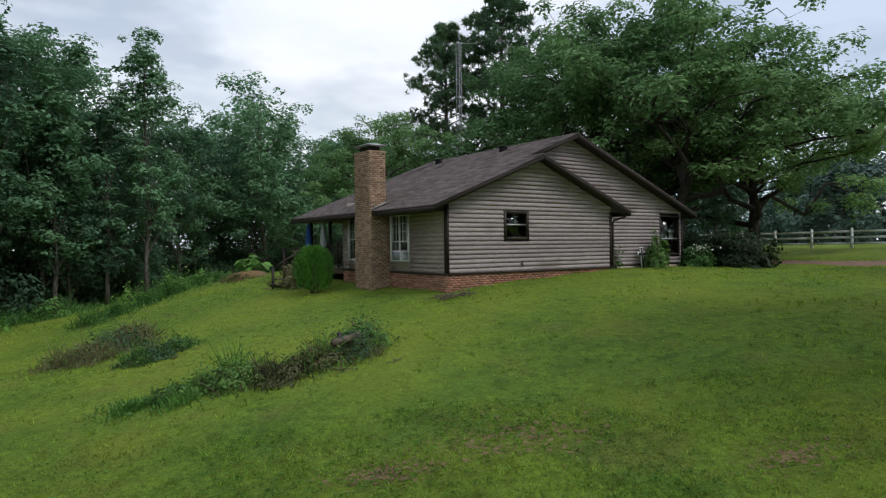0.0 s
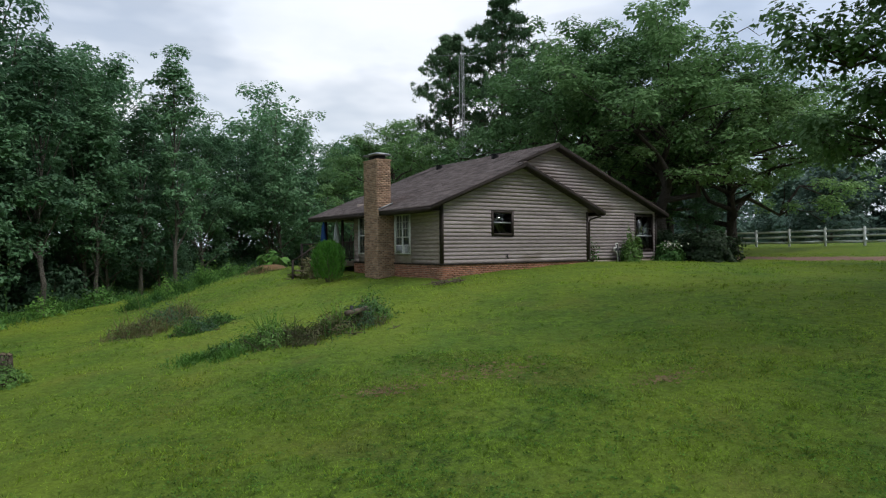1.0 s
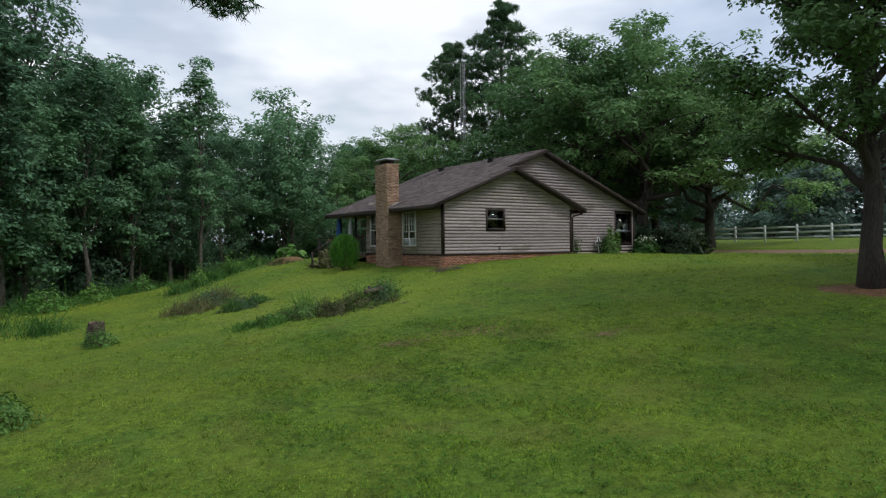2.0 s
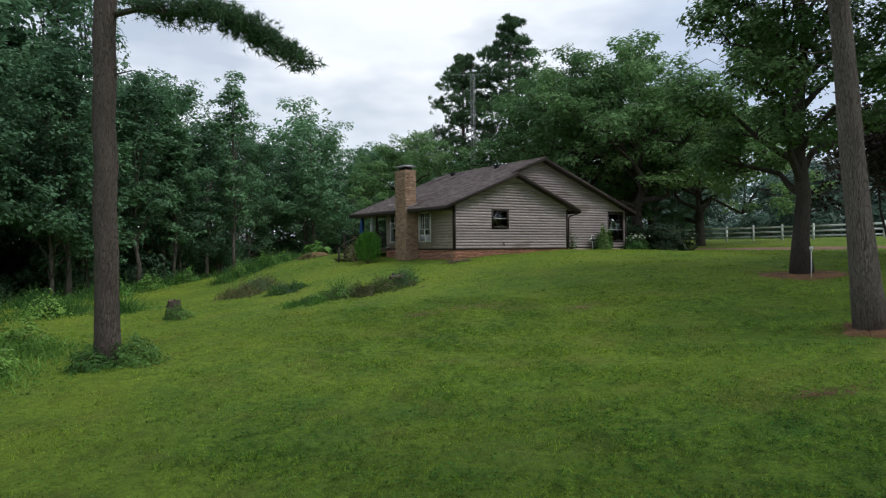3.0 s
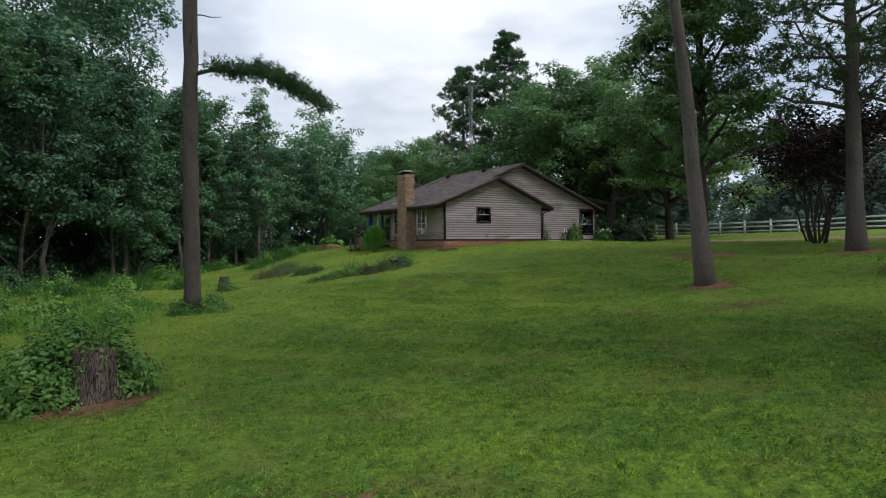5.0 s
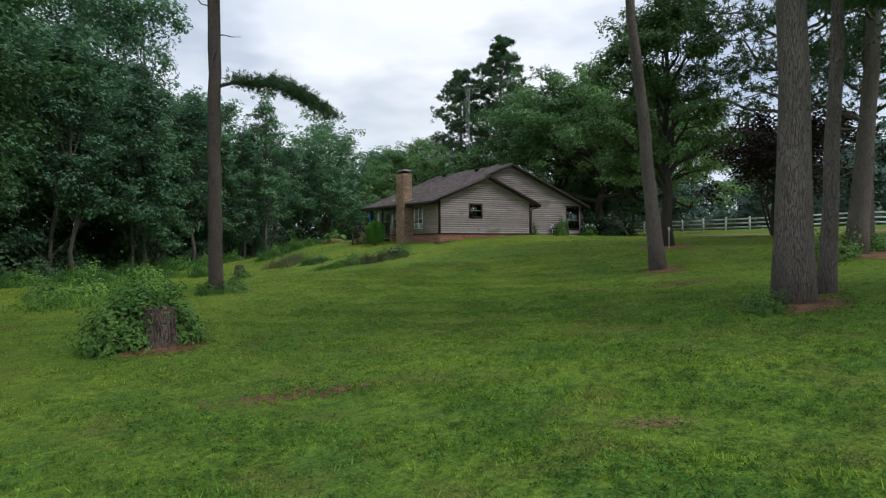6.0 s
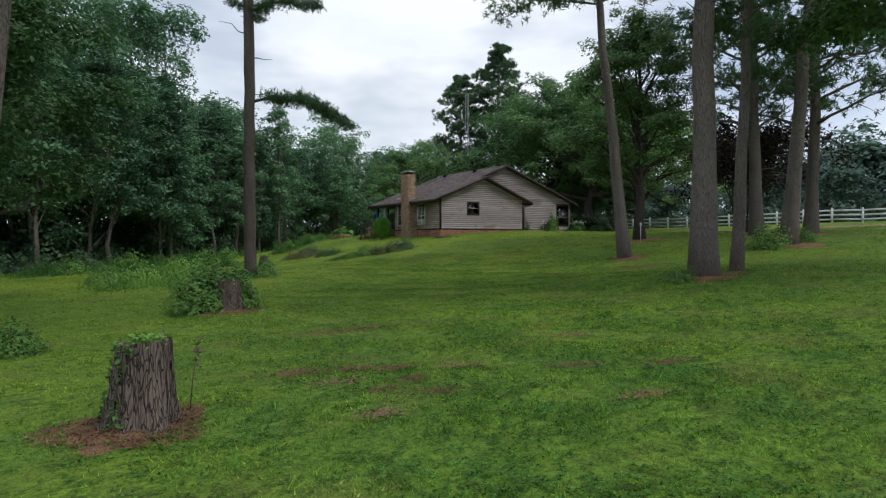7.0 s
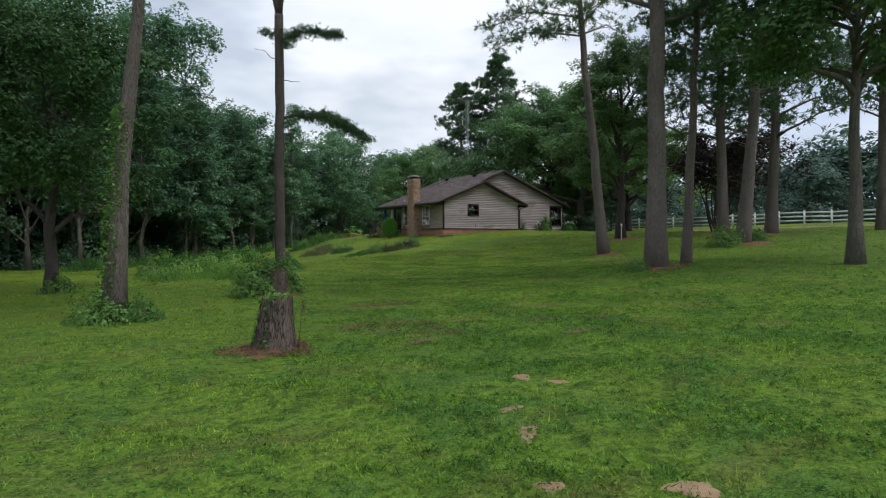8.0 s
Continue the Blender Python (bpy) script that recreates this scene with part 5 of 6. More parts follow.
def closed_umbrella(label, mat, x, y, base, top):
    u = thing("patio_umbrella", label, "umbrella", pose(x, y, base))
    h = top - base
    part("pole", Builder().tube([(0, 0, 0), (0, 0, h)], [0.02, 0.02], 8).mesh("pole", M_METAL, True), u)
    b = Builder()
    n = 16
    rows = [(h - 0.04, 0.03), (h - 0.25, 0.09), (h - 0.6, 0.12), (h - 0.9, 0.15), (h - 1.05, 0.13)]
    for z, r in rows:
        for k in range(n):
            rr = r * (1.0 if k % 2 else 0.72)
            b.v.append((math.cos(k * 6.2832 / n) * rr, math.sin(k * 6.2832 / n) * rr, z))
    b.q = [(i * n + k, i * n + (k + 1) % n, (i + 1) * n + (k + 1) % n, (i + 1) * n + k) for i in range(4) for k in range(n)]
    part("canopy", b.mesh("canopy", mat, True), u)
    part("base", Builder().tube([(0, 0, 0), (0, 0, 0.05), (0, 0, 0.08)], [0.22, 0.22, 0.06], 16).mesh("base", M_BLACK, True), u)
    return u


closed_umbrella("furled blue patio umbrella on the porch", M_BLUE, -0.5, 9.2, -0.03, 1.9)
closed_umbrella("furled pale grey patio umbrella on the porch", M_GREYCLOTH, -0.3, 8.2, -0.03, 1.9)

chair = thing("porch_chair", "dark metal porch chair with a slatted back", "chair", pose(0.75, 8.4, 0, 0, 0, 60))
part("seat", box_mesh("seat", M_BLACK, -0.25, -0.25, 0.42, 0.25, 0.25, 0.46, 0.01), chair)
for cx, cy in ((-0.23, -0.23), (0.23, -0.23), (-0.23, 0.23), (0.23, 0.23)):
    part("leg", Builder().tube([(cx * 1.1, cy * 1.1, 0), (cx, cy, 0.44)], [0.018, 0.018], 6).mesh("leg", M_BLACK), chair)
for k in range(5):
    part("back_slat", box_mesh("back_slat", M_BLACK, -0.21 + 0.1 * k, 0.24, 0.46, -0.17 + 0.1 * k, 0.27, 0.98), chair)
part("top_rail", box_mesh("top_rail", M_BLACK, -0.26, 0.23, 0.96, 0.26, 0.28, 1.03, 0.01), chair)

# ---- garden along the house ----
rngv = np.random.default_rng(8)


def feathery_bush():
    """A bright upright bush of fine feathery stems."""
    root = thing("conifer_bush", "bright green feathery upright bush before the porch", "bush", pose(-2.0, 5.3, gz(-2.0, 5.3)) @ Matrix.Diagonal((0.9, 0.9, 0.93, 1)))
    n = 5200
    a = rngv.uniform(0, 6.283, n)
    f = rngv.random(n) ** 0.7
    z = 0.12 + 1.6 * f
    r = 0.74 * np.sqrt(np.clip(1 - ((f - 0.42) / 0.62) ** 2, 0.02, 1)) * np.sqrt(rngv.random(n)) * (1 + 0.2 * np.sin(a * 3 + 1) + 0.12 * np.sin(a * 7))
    p = np.stack([np.cos(a) * r, np.sin(a) * r, z], -1)
    d = np.stack([np.cos(a) * (0.3 + r * 0.4), np.sin(a) * (0.3 + r * 0.4), np.full(n, 1.0)], -1) + rngv.normal(size=(n, 3)) * 0.35
    d /= np.linalg.norm(d, axis=1, keepdims=True)
    s = np.cross(d, rngv.normal(size=(n, 3)))
    s /= np.linalg.norm(s, axis=1, keepdims=True)
    v = np.stack([p - s * 0.014, p + s * 0.014, p + d * rngv.uniform(0.12, 0.26, (n, 1))], 1)
    part("sprays", mesh_of("sprays", v.reshape(-1, 3), np.arange(3 * n).reshape(n, 3), M_CONIFER), root)
    b = Builder()
    for k in range(14):
        t = rngv.uniform(0, 6.283)
        b.tube([(0.1 * math.cos(t), 0.1 * math.sin(t), -0.1), (0.3 * math.cos(t), 0.3 * math.sin(t), 0.5), (0.42 * math.cos(t), 0.42 * math.sin(t), 1.2)], [0.015, 0.012, 0.005], 4)
    part("stems", b.mesh("stems", M_STICK), root)


feathery_bush()


def weed_patch(label, spots, n, height, mat, seed, name="weed_patch", leafy=0.4, width=0.012, sticks=0, kind="stuff"):
    """Tall grass blades and leaves over a few overlapping round spots (x, y, radius)."""
    r = np.random.default_rng(seed)
    root = thing(name, label, "weeds", None, "", None, kind)
    area = np.array([s[2] ** 2 for s in spots])
    pick = r.choice(len(spots), n, p=area / area.sum())
    sp = np.array(spots)[pick]
    rad = sp[:, 2] * np.minimum(1.35, np.abs(r.normal(size=n)) * 0.62)
    ang = r.uniform(0, 6.283, n)
    x, y = sp[:, 0] + np.cos(ang) * rad, sp[:, 1] + np.sin(ang) * rad
    z = ground_height(x, y)
    tall = height * np.maximum(0.15, 1.15 - 0.85 * (rad / sp[:, 2]) ** 1.2) * r.uniform(0.45, 1.15, n) * (0.72 + 0.35 * np.sin(x * 1.9 + seed) * np.sin(y * 1.7) + 0.4 * np.sin(x * 6.3 + 2 * seed) * np.sin(y * 7.1 + x)) * np.where(r.random(n) < 0.03, 1.8, 1.0)
    tall = np.maximum(tall, 0.05)
    p = np.stack([x, y, z - 0.02], -1)
    lean = r.normal(size=(n, 3)) * 0.55
    lean[:, 2] = 1
    lean /= np.linalg.norm(lean, axis=1, keepdims=True)
    s = np.cross(lean, r.normal(size=(n, 3)))
    s /= np.linalg.norm(s, axis=1, keepdims=True)
    tip = p + lean * tall[:, None]
    tip[:, 2] -= 0.12 * tall * r.random(n)
    mid = p + lean * tall[:, None] * 0.55 + s * tall[:, None] * 0.03
    v = np.stack([p - s * width, p + s * width, mid + s * width * 0.8, tip, mid - s * width * 0.8], 1).reshape(-1, 3)
    k = np.arange(5 * n).reshape(n, 5)
    part("blades", mesh_of("blades", v, np.concatenate([k[:, [0, 1, 2]], k[:, [0, 2, 4]], k[:, [4, 2, 3]]]), mat), root, "", "stuff")
    m = int(n * leafy)
    if m:
        f = r.uniform(0.3, 1.0, (m, 1))
        q = p[:m] + lean[:m] * tall[:m, None] * f
        part("leaves", leaves_mesh("leaves", q, 0.042, M_SHRUB if name in ("brush_heap", "weed_patch") else M_WEED, r, None, 0.5, 0.45), root, "", "stuff")
    if sticks:
        b = Builder()
        for _ in range(sticks):
            i = int(r.integers(0, n))
            d = r.normal(size=3) * np.array([1, 1, 0.25])
            d /= np.linalg.norm(d)
            l = r.uniform(0.3, 0.9)
            c = p[i] + np.array([0, 0, tall[i] * 0.35])
            b.tube([c - d * l / 2, c + r.normal(size=3) * 0.04, c + d * l / 2], [0.011, 0.009, 0.004], 5)
        part("dead_sticks", b.mesh("dead_sticks", M_STICK), root, "heap of dead brown sticks", "stuff")
    return root


weed_patch("overgrown brush heap with dry sticks and weeds", [(-7.9, -3.3, 0.75), (-7.1, -4.0, 0.8), (-6.2, -4.0, 0.75), (-5.3, -3.9, 0.85), (-4.6, -3.3, 0.6)], 1300, 0.7, M_DRY, 1, "brush_heap", 0.9, 0.011, 90)
weed_patch("green weeds growing through the brush heap", [(-7.5, -3.2, 0.7), (-6.0, -3.9, 0.8), (-4.8, -3.4, 0.75)], 800, 0.85, M_WEED, 2, "weed_patch", 0.5, 0.012)
weed_patch("long grass straggling below the brush heap", [(-9.4, -3.3, 0.7), (-8.7, -3.6, 0.7), (-8.3, -3.2, 0.7)], 1500, 0.4, M_WEED, 3)
weed_patch("mound of dry weeds and dead stalks on the slope", [(-10.0, 3.2, 0.9), (-9.2, 2.8, 1.0), (-8.4, 3.8, 1.2), (-7.9, 4.6, 0.9)], 1500, 0.7, M_DRY, 4, "brush_heap", 0.9, 0.011, 60)
weed_patch("low heap of dead branches with green weeds", [(-8.5, 1.0, 0.6), (-7.8, 1.3, 0.6), (-7.3, 1.6, 0.5)], 1100, 0.5, M_SHRUB, 5, "brush_heap", 0.5, 0.013, 60)
for k, (x, y, rx, h, mat, lab) in enumerate((
        (-7.6, -3.7, 0.75, 0.6, M_SHRUB, "dark green bramble on the brush heap"), (-6.9, -4.1, 0.6, 0.42, M_DRY, "dead brown bramble on the brush heap"),
        (-6.0, -3.9, 0.65, 0.5, M_DRY, "dead brown bramble on the brush heap"), (-5.2, -3.8, 0.7, 0.6, M_UNDER, "dark green bramble on the brush heap"),
        (-4.6, -3.3, 0.6, 0.72, M_SHRUB, "dark green bramble on the brush heap"), (-8.6, -3.4, 0.5, 0.3, M_SHRUB, "low bramble below the brush heap"),
        (-9.4, 3.0, 0.8, 0.5, M_DRY, "dead brown bramble on the weed mound"), (-8.6, 3.7, 0.95, 0.72, M_UNDER, "dark green bramble on the weed mound"),
        (-8.0, 4.5, 0.8, 0.62, M_DRY, "dead brown bramble on the weed mound"), (-8.1, 1.2, 0.65, 0.45, M_UNDER, "dark green bramble over dead branches"),
        (-7.4, 1.6, 0.5, 0.36, M_SHRUB, "dark green bramble over dead branches"))):
    set_down(shrub("bramble", lab, rx, rx * 0.85, h, 1100, 0.045, mat, 400 + k, "shrub", 14, 0.4, "", 0.7, 0.35), x, y, k * 1.3)

log = thing("broken_log", "short weathered broken log on the brush heap", "log", pose(-5.4, -3.95, gz(-5.4, -3.95) + 0.42, 0, 86, 25))
part("wood", Builder().tube([(0, 0, -0.45), (0.02, 0, 0), (0, 0.02, 0.45)], [0.07, 0.08, 0.06], 9, 0.2, random.Random(3)).mesh("wood", M_STICK), log)
snag_post = thing("snag", "short upright dead snag in the brush heap", "snag", pose(-5.6, -4.0, gz(-5.6, -4.0)))
part("wood", Builder().tube([(0, 0, -0.1), (0.01, 0, 0.35), (0.02, 0.01, 0.58)], [0.06, 0.055, 0.05], 8, 0.2, random.Random(4)).mesh("wood", M_BLACK), snag_post)

weed_patch("rank green weeds in the hollow", [(-18.8, -7.5, 2.4), (-20.5, -5.5, 2.4), (-21.0, -7.5, 1.8), (-18.6, -9.8, 1.6), (-17.5, -5.8, 1.6), (-18.5, -3.5, 2.0)], 9500, 0.7, M_WEED, 6, "weed_bed", 0.9, 0.012)
weed_patch("tall weeds along the wood's edge", [(-24, 6.5, 2.5), (-20.5, 8.5, 2.5), (-17, 10.5, 2.5), (-14, 13.0, 2.6), (-11, 16.5, 2.4), (-8.5, 19.5, 2.2), (-16.5, 5.5, 2.2), (-14.2, 3.0, 1.2), (-19.5, 4.0, 2.0)], 11000, 0.95, M_SHRUB, 7, "weed_bed", 1.0, 0.012)
weed_patch("weeds and seedlings along the crest of the slope", [(-6.3, 12.5, 1.2), (-5.0, 13.8, 1.2), (-3.8, 14.8, 1.2), (-2.6, 15.6, 1.2), (-7.5, 11.2, 1.0), (-8.5, 10.0, 0.9)], 3600, 0.8, M_SHRUB, 8, "weed_bed", 1.0, 0.011)
weed_patch("dry straw and weeds on the red earth mound", [(-2.2, 13.6, 1.3), (-1.2, 14.6, 1.3)], 1800, 0.35, M_DRY, 9, "weed_bed", 0.3, 0.012)

for x, y, s, src_seed, lab in ((-15.35, -9.45, 0.52, 81, "leafy green shrub at the foot of the pine"), (-16.3, -9.35, 0.42, 82, "leafy green shrub at the foot of the pine"),
                               (-25.5, -24.5, 0.6, 83, "dark shrub round the foot of the tree"), (-24.5, -24.4, 0.5, 84, "dark shrub round the foot of the tree"),
                               (-26.1, -12.0, 0.6, 85, "dark shrub at the foot of the tree"), (1.3, -23.6, 0.75, 86, "dark shrub beside the pine"), (3.5, -23.6, 0.6, 87, "dark shrub beside the pine"),
                               (-10.0, -28.0, 0.35, 88, "small sapling by the pine trunk"), (-13.0, -1.8, 0.42, 89, "low weeds round the stump"), (-21.6, -3.6, 0.7, 92, "rounded dark bush in the weeds")):
    set_down(shrub("shrub", lab, 1.2, 1.2, 1.35, 1500, 0.085, M_SHRUB, src_seed, "shrub", 8, 0.5, "", 0.2), x, y, 0.0, s)

clump = shrub("weed_clump", "leafy clump of tall green weeds", 1.0, 1.0, 1.1, 700, 0.1, M_WEED, 60, "weeds", 8, 0.4, "weed clumps", 0.5, 0.5, True)
set_down(clump, -20.2, -6.2)
for x, y, s in ((-18.3, -8.4, 0.8), (-21.5, -8.0, 0.7), (-16.8, 4.6, 0.9), (-19.6, 6.4, 1.1), (-13.8, 10.6, 1.0), (-22.6, 7.2, 1.0), (-9.3, 15.4, 0.9), (-6.6, 12.9, 0.8), (-4.6, 14.4, 0.9), (-3.2, 15.2, 0.7), (-11.6, 13.4, 0.9), (-17.6, -4.4, 0.9),
                (-8.0, -3.1, 0.45), (-5.0, -3.2, 0.5), (-8.6, 4.3, 0.5)):
    put_copy(clump, x, y, x * 3, s, 0.05, s * 0.9)
rust = set_down(shrub("rust_shrub", "rusty brown and green shrub beside the porch steps", 0.7, 0.7, 1.25, 900, 0.07, M_DRY, 62, "shrub", 9, 0.5, "", 0.2), -1.75, 7.45)
broad = set_down(shrub("broadleaf_plant", "large-leaved pale green plant on the clay mound", 0.9, 0.9, 1.1, 70, 0.28, M_WEED, 63, "plant", 9, 0.5), -0.4, 16.6)
ivy = shrub("stump_brush", "green leafy brush swallowing the old stump", 0.9, 0.85, 1.35, 3200, 0.055, M_SHRUB, 90, "shrub", 12, 0.5, "", 0.3)
set_down(ivy, -20.2, -19.75, 0.3)
set_down(shrub("stump_brush", "green leafy brush swallowing the old stump", 0.7, 0.65, 1.4, 2000, 0.06, M_SHRUB, 91, "shrub", 8, 0.5, "", 0.3), -19.2, -19.6)
set_down(shrub("stump_brush", "green leafy brush leaning over the old stump", 0.75, 0.6, 1.45, 1900, 0.06, M_SHRUB, 94, "shrub", 8, 0.5, "", 0.3, 0.75), -19.85, -19.75)

# hedge, flowering shrub and climbers by the house's far corner
for x, y, s in ((15.5, -0.6, 1.0), (14.9, 0.9, 1.0), (14.8, 2.6, 1.0)):
    set_down(shrub("hedge_bush", "dark clipped evergreen hedge bush by the drive", 1.3, 1.15, 1.58, 4600, 0.1, M_HEDGE, int(x * 10), "hedge", 8, 0.6, "hedge bushes", boxy=True), x, y, 0, s)
fl = set_down(shrub("flowering_shrub", "green shrub with white flowers at the house corner", 0.85, 0.7, 0.95, 1100, 0.08, M_SHRUB, 95, "shrub", 8), 13.4, 0.25)
r = np.random.default_rng(96)
q = r.normal(size=(60, 3)) * np.array([0.4, 0.35, 0.1]) + np.array([-0.1, -0.25, 0.85])
part("flowers", leaves_mesh("flowers", q, 0.05, M_FLOWER, r, None, 0.6, 0.8), fl, "white flowers", "stuff")
set_down(shrub("wall_shrub", "tall green shrub against the siding", 0.55, 0.42, 1.4, 1300, 0.08, M_SHRUB, 97, "shrub", 8, 0.4, "", 0.3), 10.95, 0.5)
set_down(shrub("corner_weed", "thin weed beside the downspout", 0.35, 0.3, 1.1, 160, 0.07, M_SHRUB, 98, "weed", 6), 8.3, 0.5)

cross = thing("garden_cross", "small dark garden cross with a white outline", "cross", pose(10.35, 0.7, gz(10.35, 0.7) + 0.02, -8, 0, 0))
part("backing", Builder().box(-0.085, 0, -0.1, 0.085, 0.03, 0.85).box(-0.25, 0, 0.45, -0.085, 0.03, 0.65).box(0.085, 0, 0.45, 0.25, 0.03, 0.65).mesh("backing", M_WHITE), cross, "white painted outline")
part("face", Builder().box(-0.05, -0.012, -0.05, 0.05, 0.0, 0.81).box(-0.21, -0.012, 0.49, -0.05, 0.0, 0.61).box(0.05, -0.012, 0.49, 0.21, 0.0, 0.61).mesh("face", M_BLACK), cross)
tap = thing("hose_tap", "dark outdoor tap on the siding", "tap", pose(3.0, -0.03, 0.22))
part("body", Builder().tube([(0, 0, 0), (0, -0.06, 0), (0, -0.1, -0.08)], [0.025, 0.025, 0.02], 8).mesh("body", M_BLACK, True), tap)
part("handle", Builder().tube([(0, -0.06, 0.02), (0, -0.06, 0.09)], [0.012, 0.04], 8).mesh("handle", M_BLACK, True), tap)

debris = thing("yard_debris", "small heap of dead leaves and twigs by the corner", "debris", None, "", None, "stuff")
b = Builder()
rd = np.random.default_rng(77)
for _ in range(70):
    c = np.array([-0.35, -0.75, 0]) + rd.normal(size=3) * np.array([0.35, 0.25, 0])
    c[2] = gz(c[0], c[1]) + 0.05 + 0.1 * rd.random()
    d = rd.normal(size=3) * np.array([1, 1, 0.3])
    d /= np.linalg.norm(d)
    b.tube([c - d * 0.15, c + d * 0.15], [0.012, 0.006], 4)
part("twigs", b.mesh("twigs", M_STICK), debris, "", "stuff")

white_rod = thing("marker_rod", "white marker rod beside the oak", "rod", pose(3.3, -15.2, gz(3.3, -15.2)))
part("rod", Builder().tube([(0, 0, -0.1), (0, 0, 0.85)], [0.018, 0.018], 8).mesh("rod", M_WHITE), white_rod)
part("finial", Builder().tube([(0, 0, 0.85), (0, 0, 0.9), (0, 0, 1.0), (0, 0, 1.03)], [0.02, 0.055, 0.055, 0.01], 10).mesh("finial", M_WHITE, True), white_rod)

# plum-leaved small tree with many stems near the drive
plum = thing("crape_myrtle", "small many-stemmed tree with dark plum leaves", "tree")
b = Builder()
rp = np.random.default_rng(61)
ends = []
for k in range(7):
    a = k * 0.9
    e = np.array([math.cos(a) * 1.5, math.sin(a) * 1.5, 4.6 + 1.6 * rp.random()])
    b.tube(bend((math.cos(a) * 0.25, math.sin(a) * 0.25, -0.2), e, rp, 0.03, 5, 0.06), [0.07, 0.06, 0.05, 0.04, 0.03, 0.015], 6)
    for _ in range(7):
        t = e + rp.normal(size=3) * np.array([1.2, 1.2, 1.1])
        b.tube([e, (e + t) / 2, t], [0.02, 0.012, 0.006], 4)
        ends.append(t)
part("stem_thicket", b.mesh("stem_thicket", M_OAK_BARK, True), plum, "", "stuff")
ends = np.repeat(np.array(ends), 150, axis=0)
part("crown", leaves_mesh("crown", ends + rp.normal(size=ends.shape) * 0.36, 0.13, M_PURPLE, rp), plum)
set_down(plum, 13.5, -14.6)
put_copy(plum, 17.0, -12.5, 2.0, 1.1)

# radio mast behind the house
mast = thing("radio_mast", "tall slender lattice radio mast behind the house", "mast", pose(18.5, 23.9, gz(18.5, 23.9)))
H = 16.6
for k in range(3):
    a = k * 2.094
    part("mast_leg", Builder().tube([(0.22 * math.cos(a), 0.22 * math.sin(a), 0), (0.22 * math.cos(a), 0.22 * math.sin(a), H)], [0.025, 0.025], 5).mesh("mast_leg", M_GREY_PLASTIC), mast)
b = Builder()
for i in range(50):
    for k in range(3):
        a, c = k * 2.094 + (0 if i % 2 else 0), (k + 1) * 2.094
        z0, z1 = i * H / 50, (i + 1) * H / 50
        b.tube([(0.22 * math.cos(a), 0.22 * math.sin(a), z0), (0.22 * math.cos(c), 0.22 * math.sin(c), z1)], [0.012, 0.012], 4, caps=False)
part("lacing", b.mesh("lacing", M_GREY_PLASTIC), mast, "", "stuff")
part("antenna", Builder().tube([(-1.6, 1.1, H), (1.2, -0.8, H + 0.05)], [0.02, 0.02], 5).tube([(0, 0, H - 0.5), (0, 0, H + 1.2)], [0.02, 0.012], 5).mesh("antenna", M_GREY_PLASTIC), mast)


# ---- litter and bare earth on the lawn ----
def earth_patch(name, label, x, y, rx, ry, rot, mat, seed, rise=0.03, category="bare earth", ragged=0.4):
    """A low ragged-edged patch lying on the lawn."""
    r = np.random.default_rng(seed)
    n, rows = 40, 5
    ph = r.uniform(0, 6.28, 4)
    v = []
    for j in range(rows + 1):
        f = j / rows
        for k in range(n):
            a = 2 * math.pi * k / n
            edge = 1 + ragged * (0.4 * math.sin(2 * a + ph[0]) + 0.28 * math.sin(3 * a + ph[1]) + 0.2 * math.sin(5 * a + ph[2]) + 0.15 * math.sin(11 * a + ph[3]))
            u, w = math.cos(a) * rx * edge * f, math.sin(a) * ry * edge * f
            px, py = x + u * math.cos(rot) - w * math.sin(rot), y + u * math.sin(rot) + w * math.cos(rot)
            v.append((px, py, gz(px, py) + rise * (1 - f ** 2) + 0.012 * r.random() * (1 - f) - (0.015 if j == rows else -0.003)))
    q = [(j * n + k, j * n + (k + 1) % n, (j + 1) * n + (k + 1) % n, (j + 1) * n + k) for j in range(rows) for k in range(n)]
    me = mesh_of(name, v, q, mat, True)
    ob = new(name, me)
    return tagged(ob, label, category, "bare patches in the lawn", "structure")


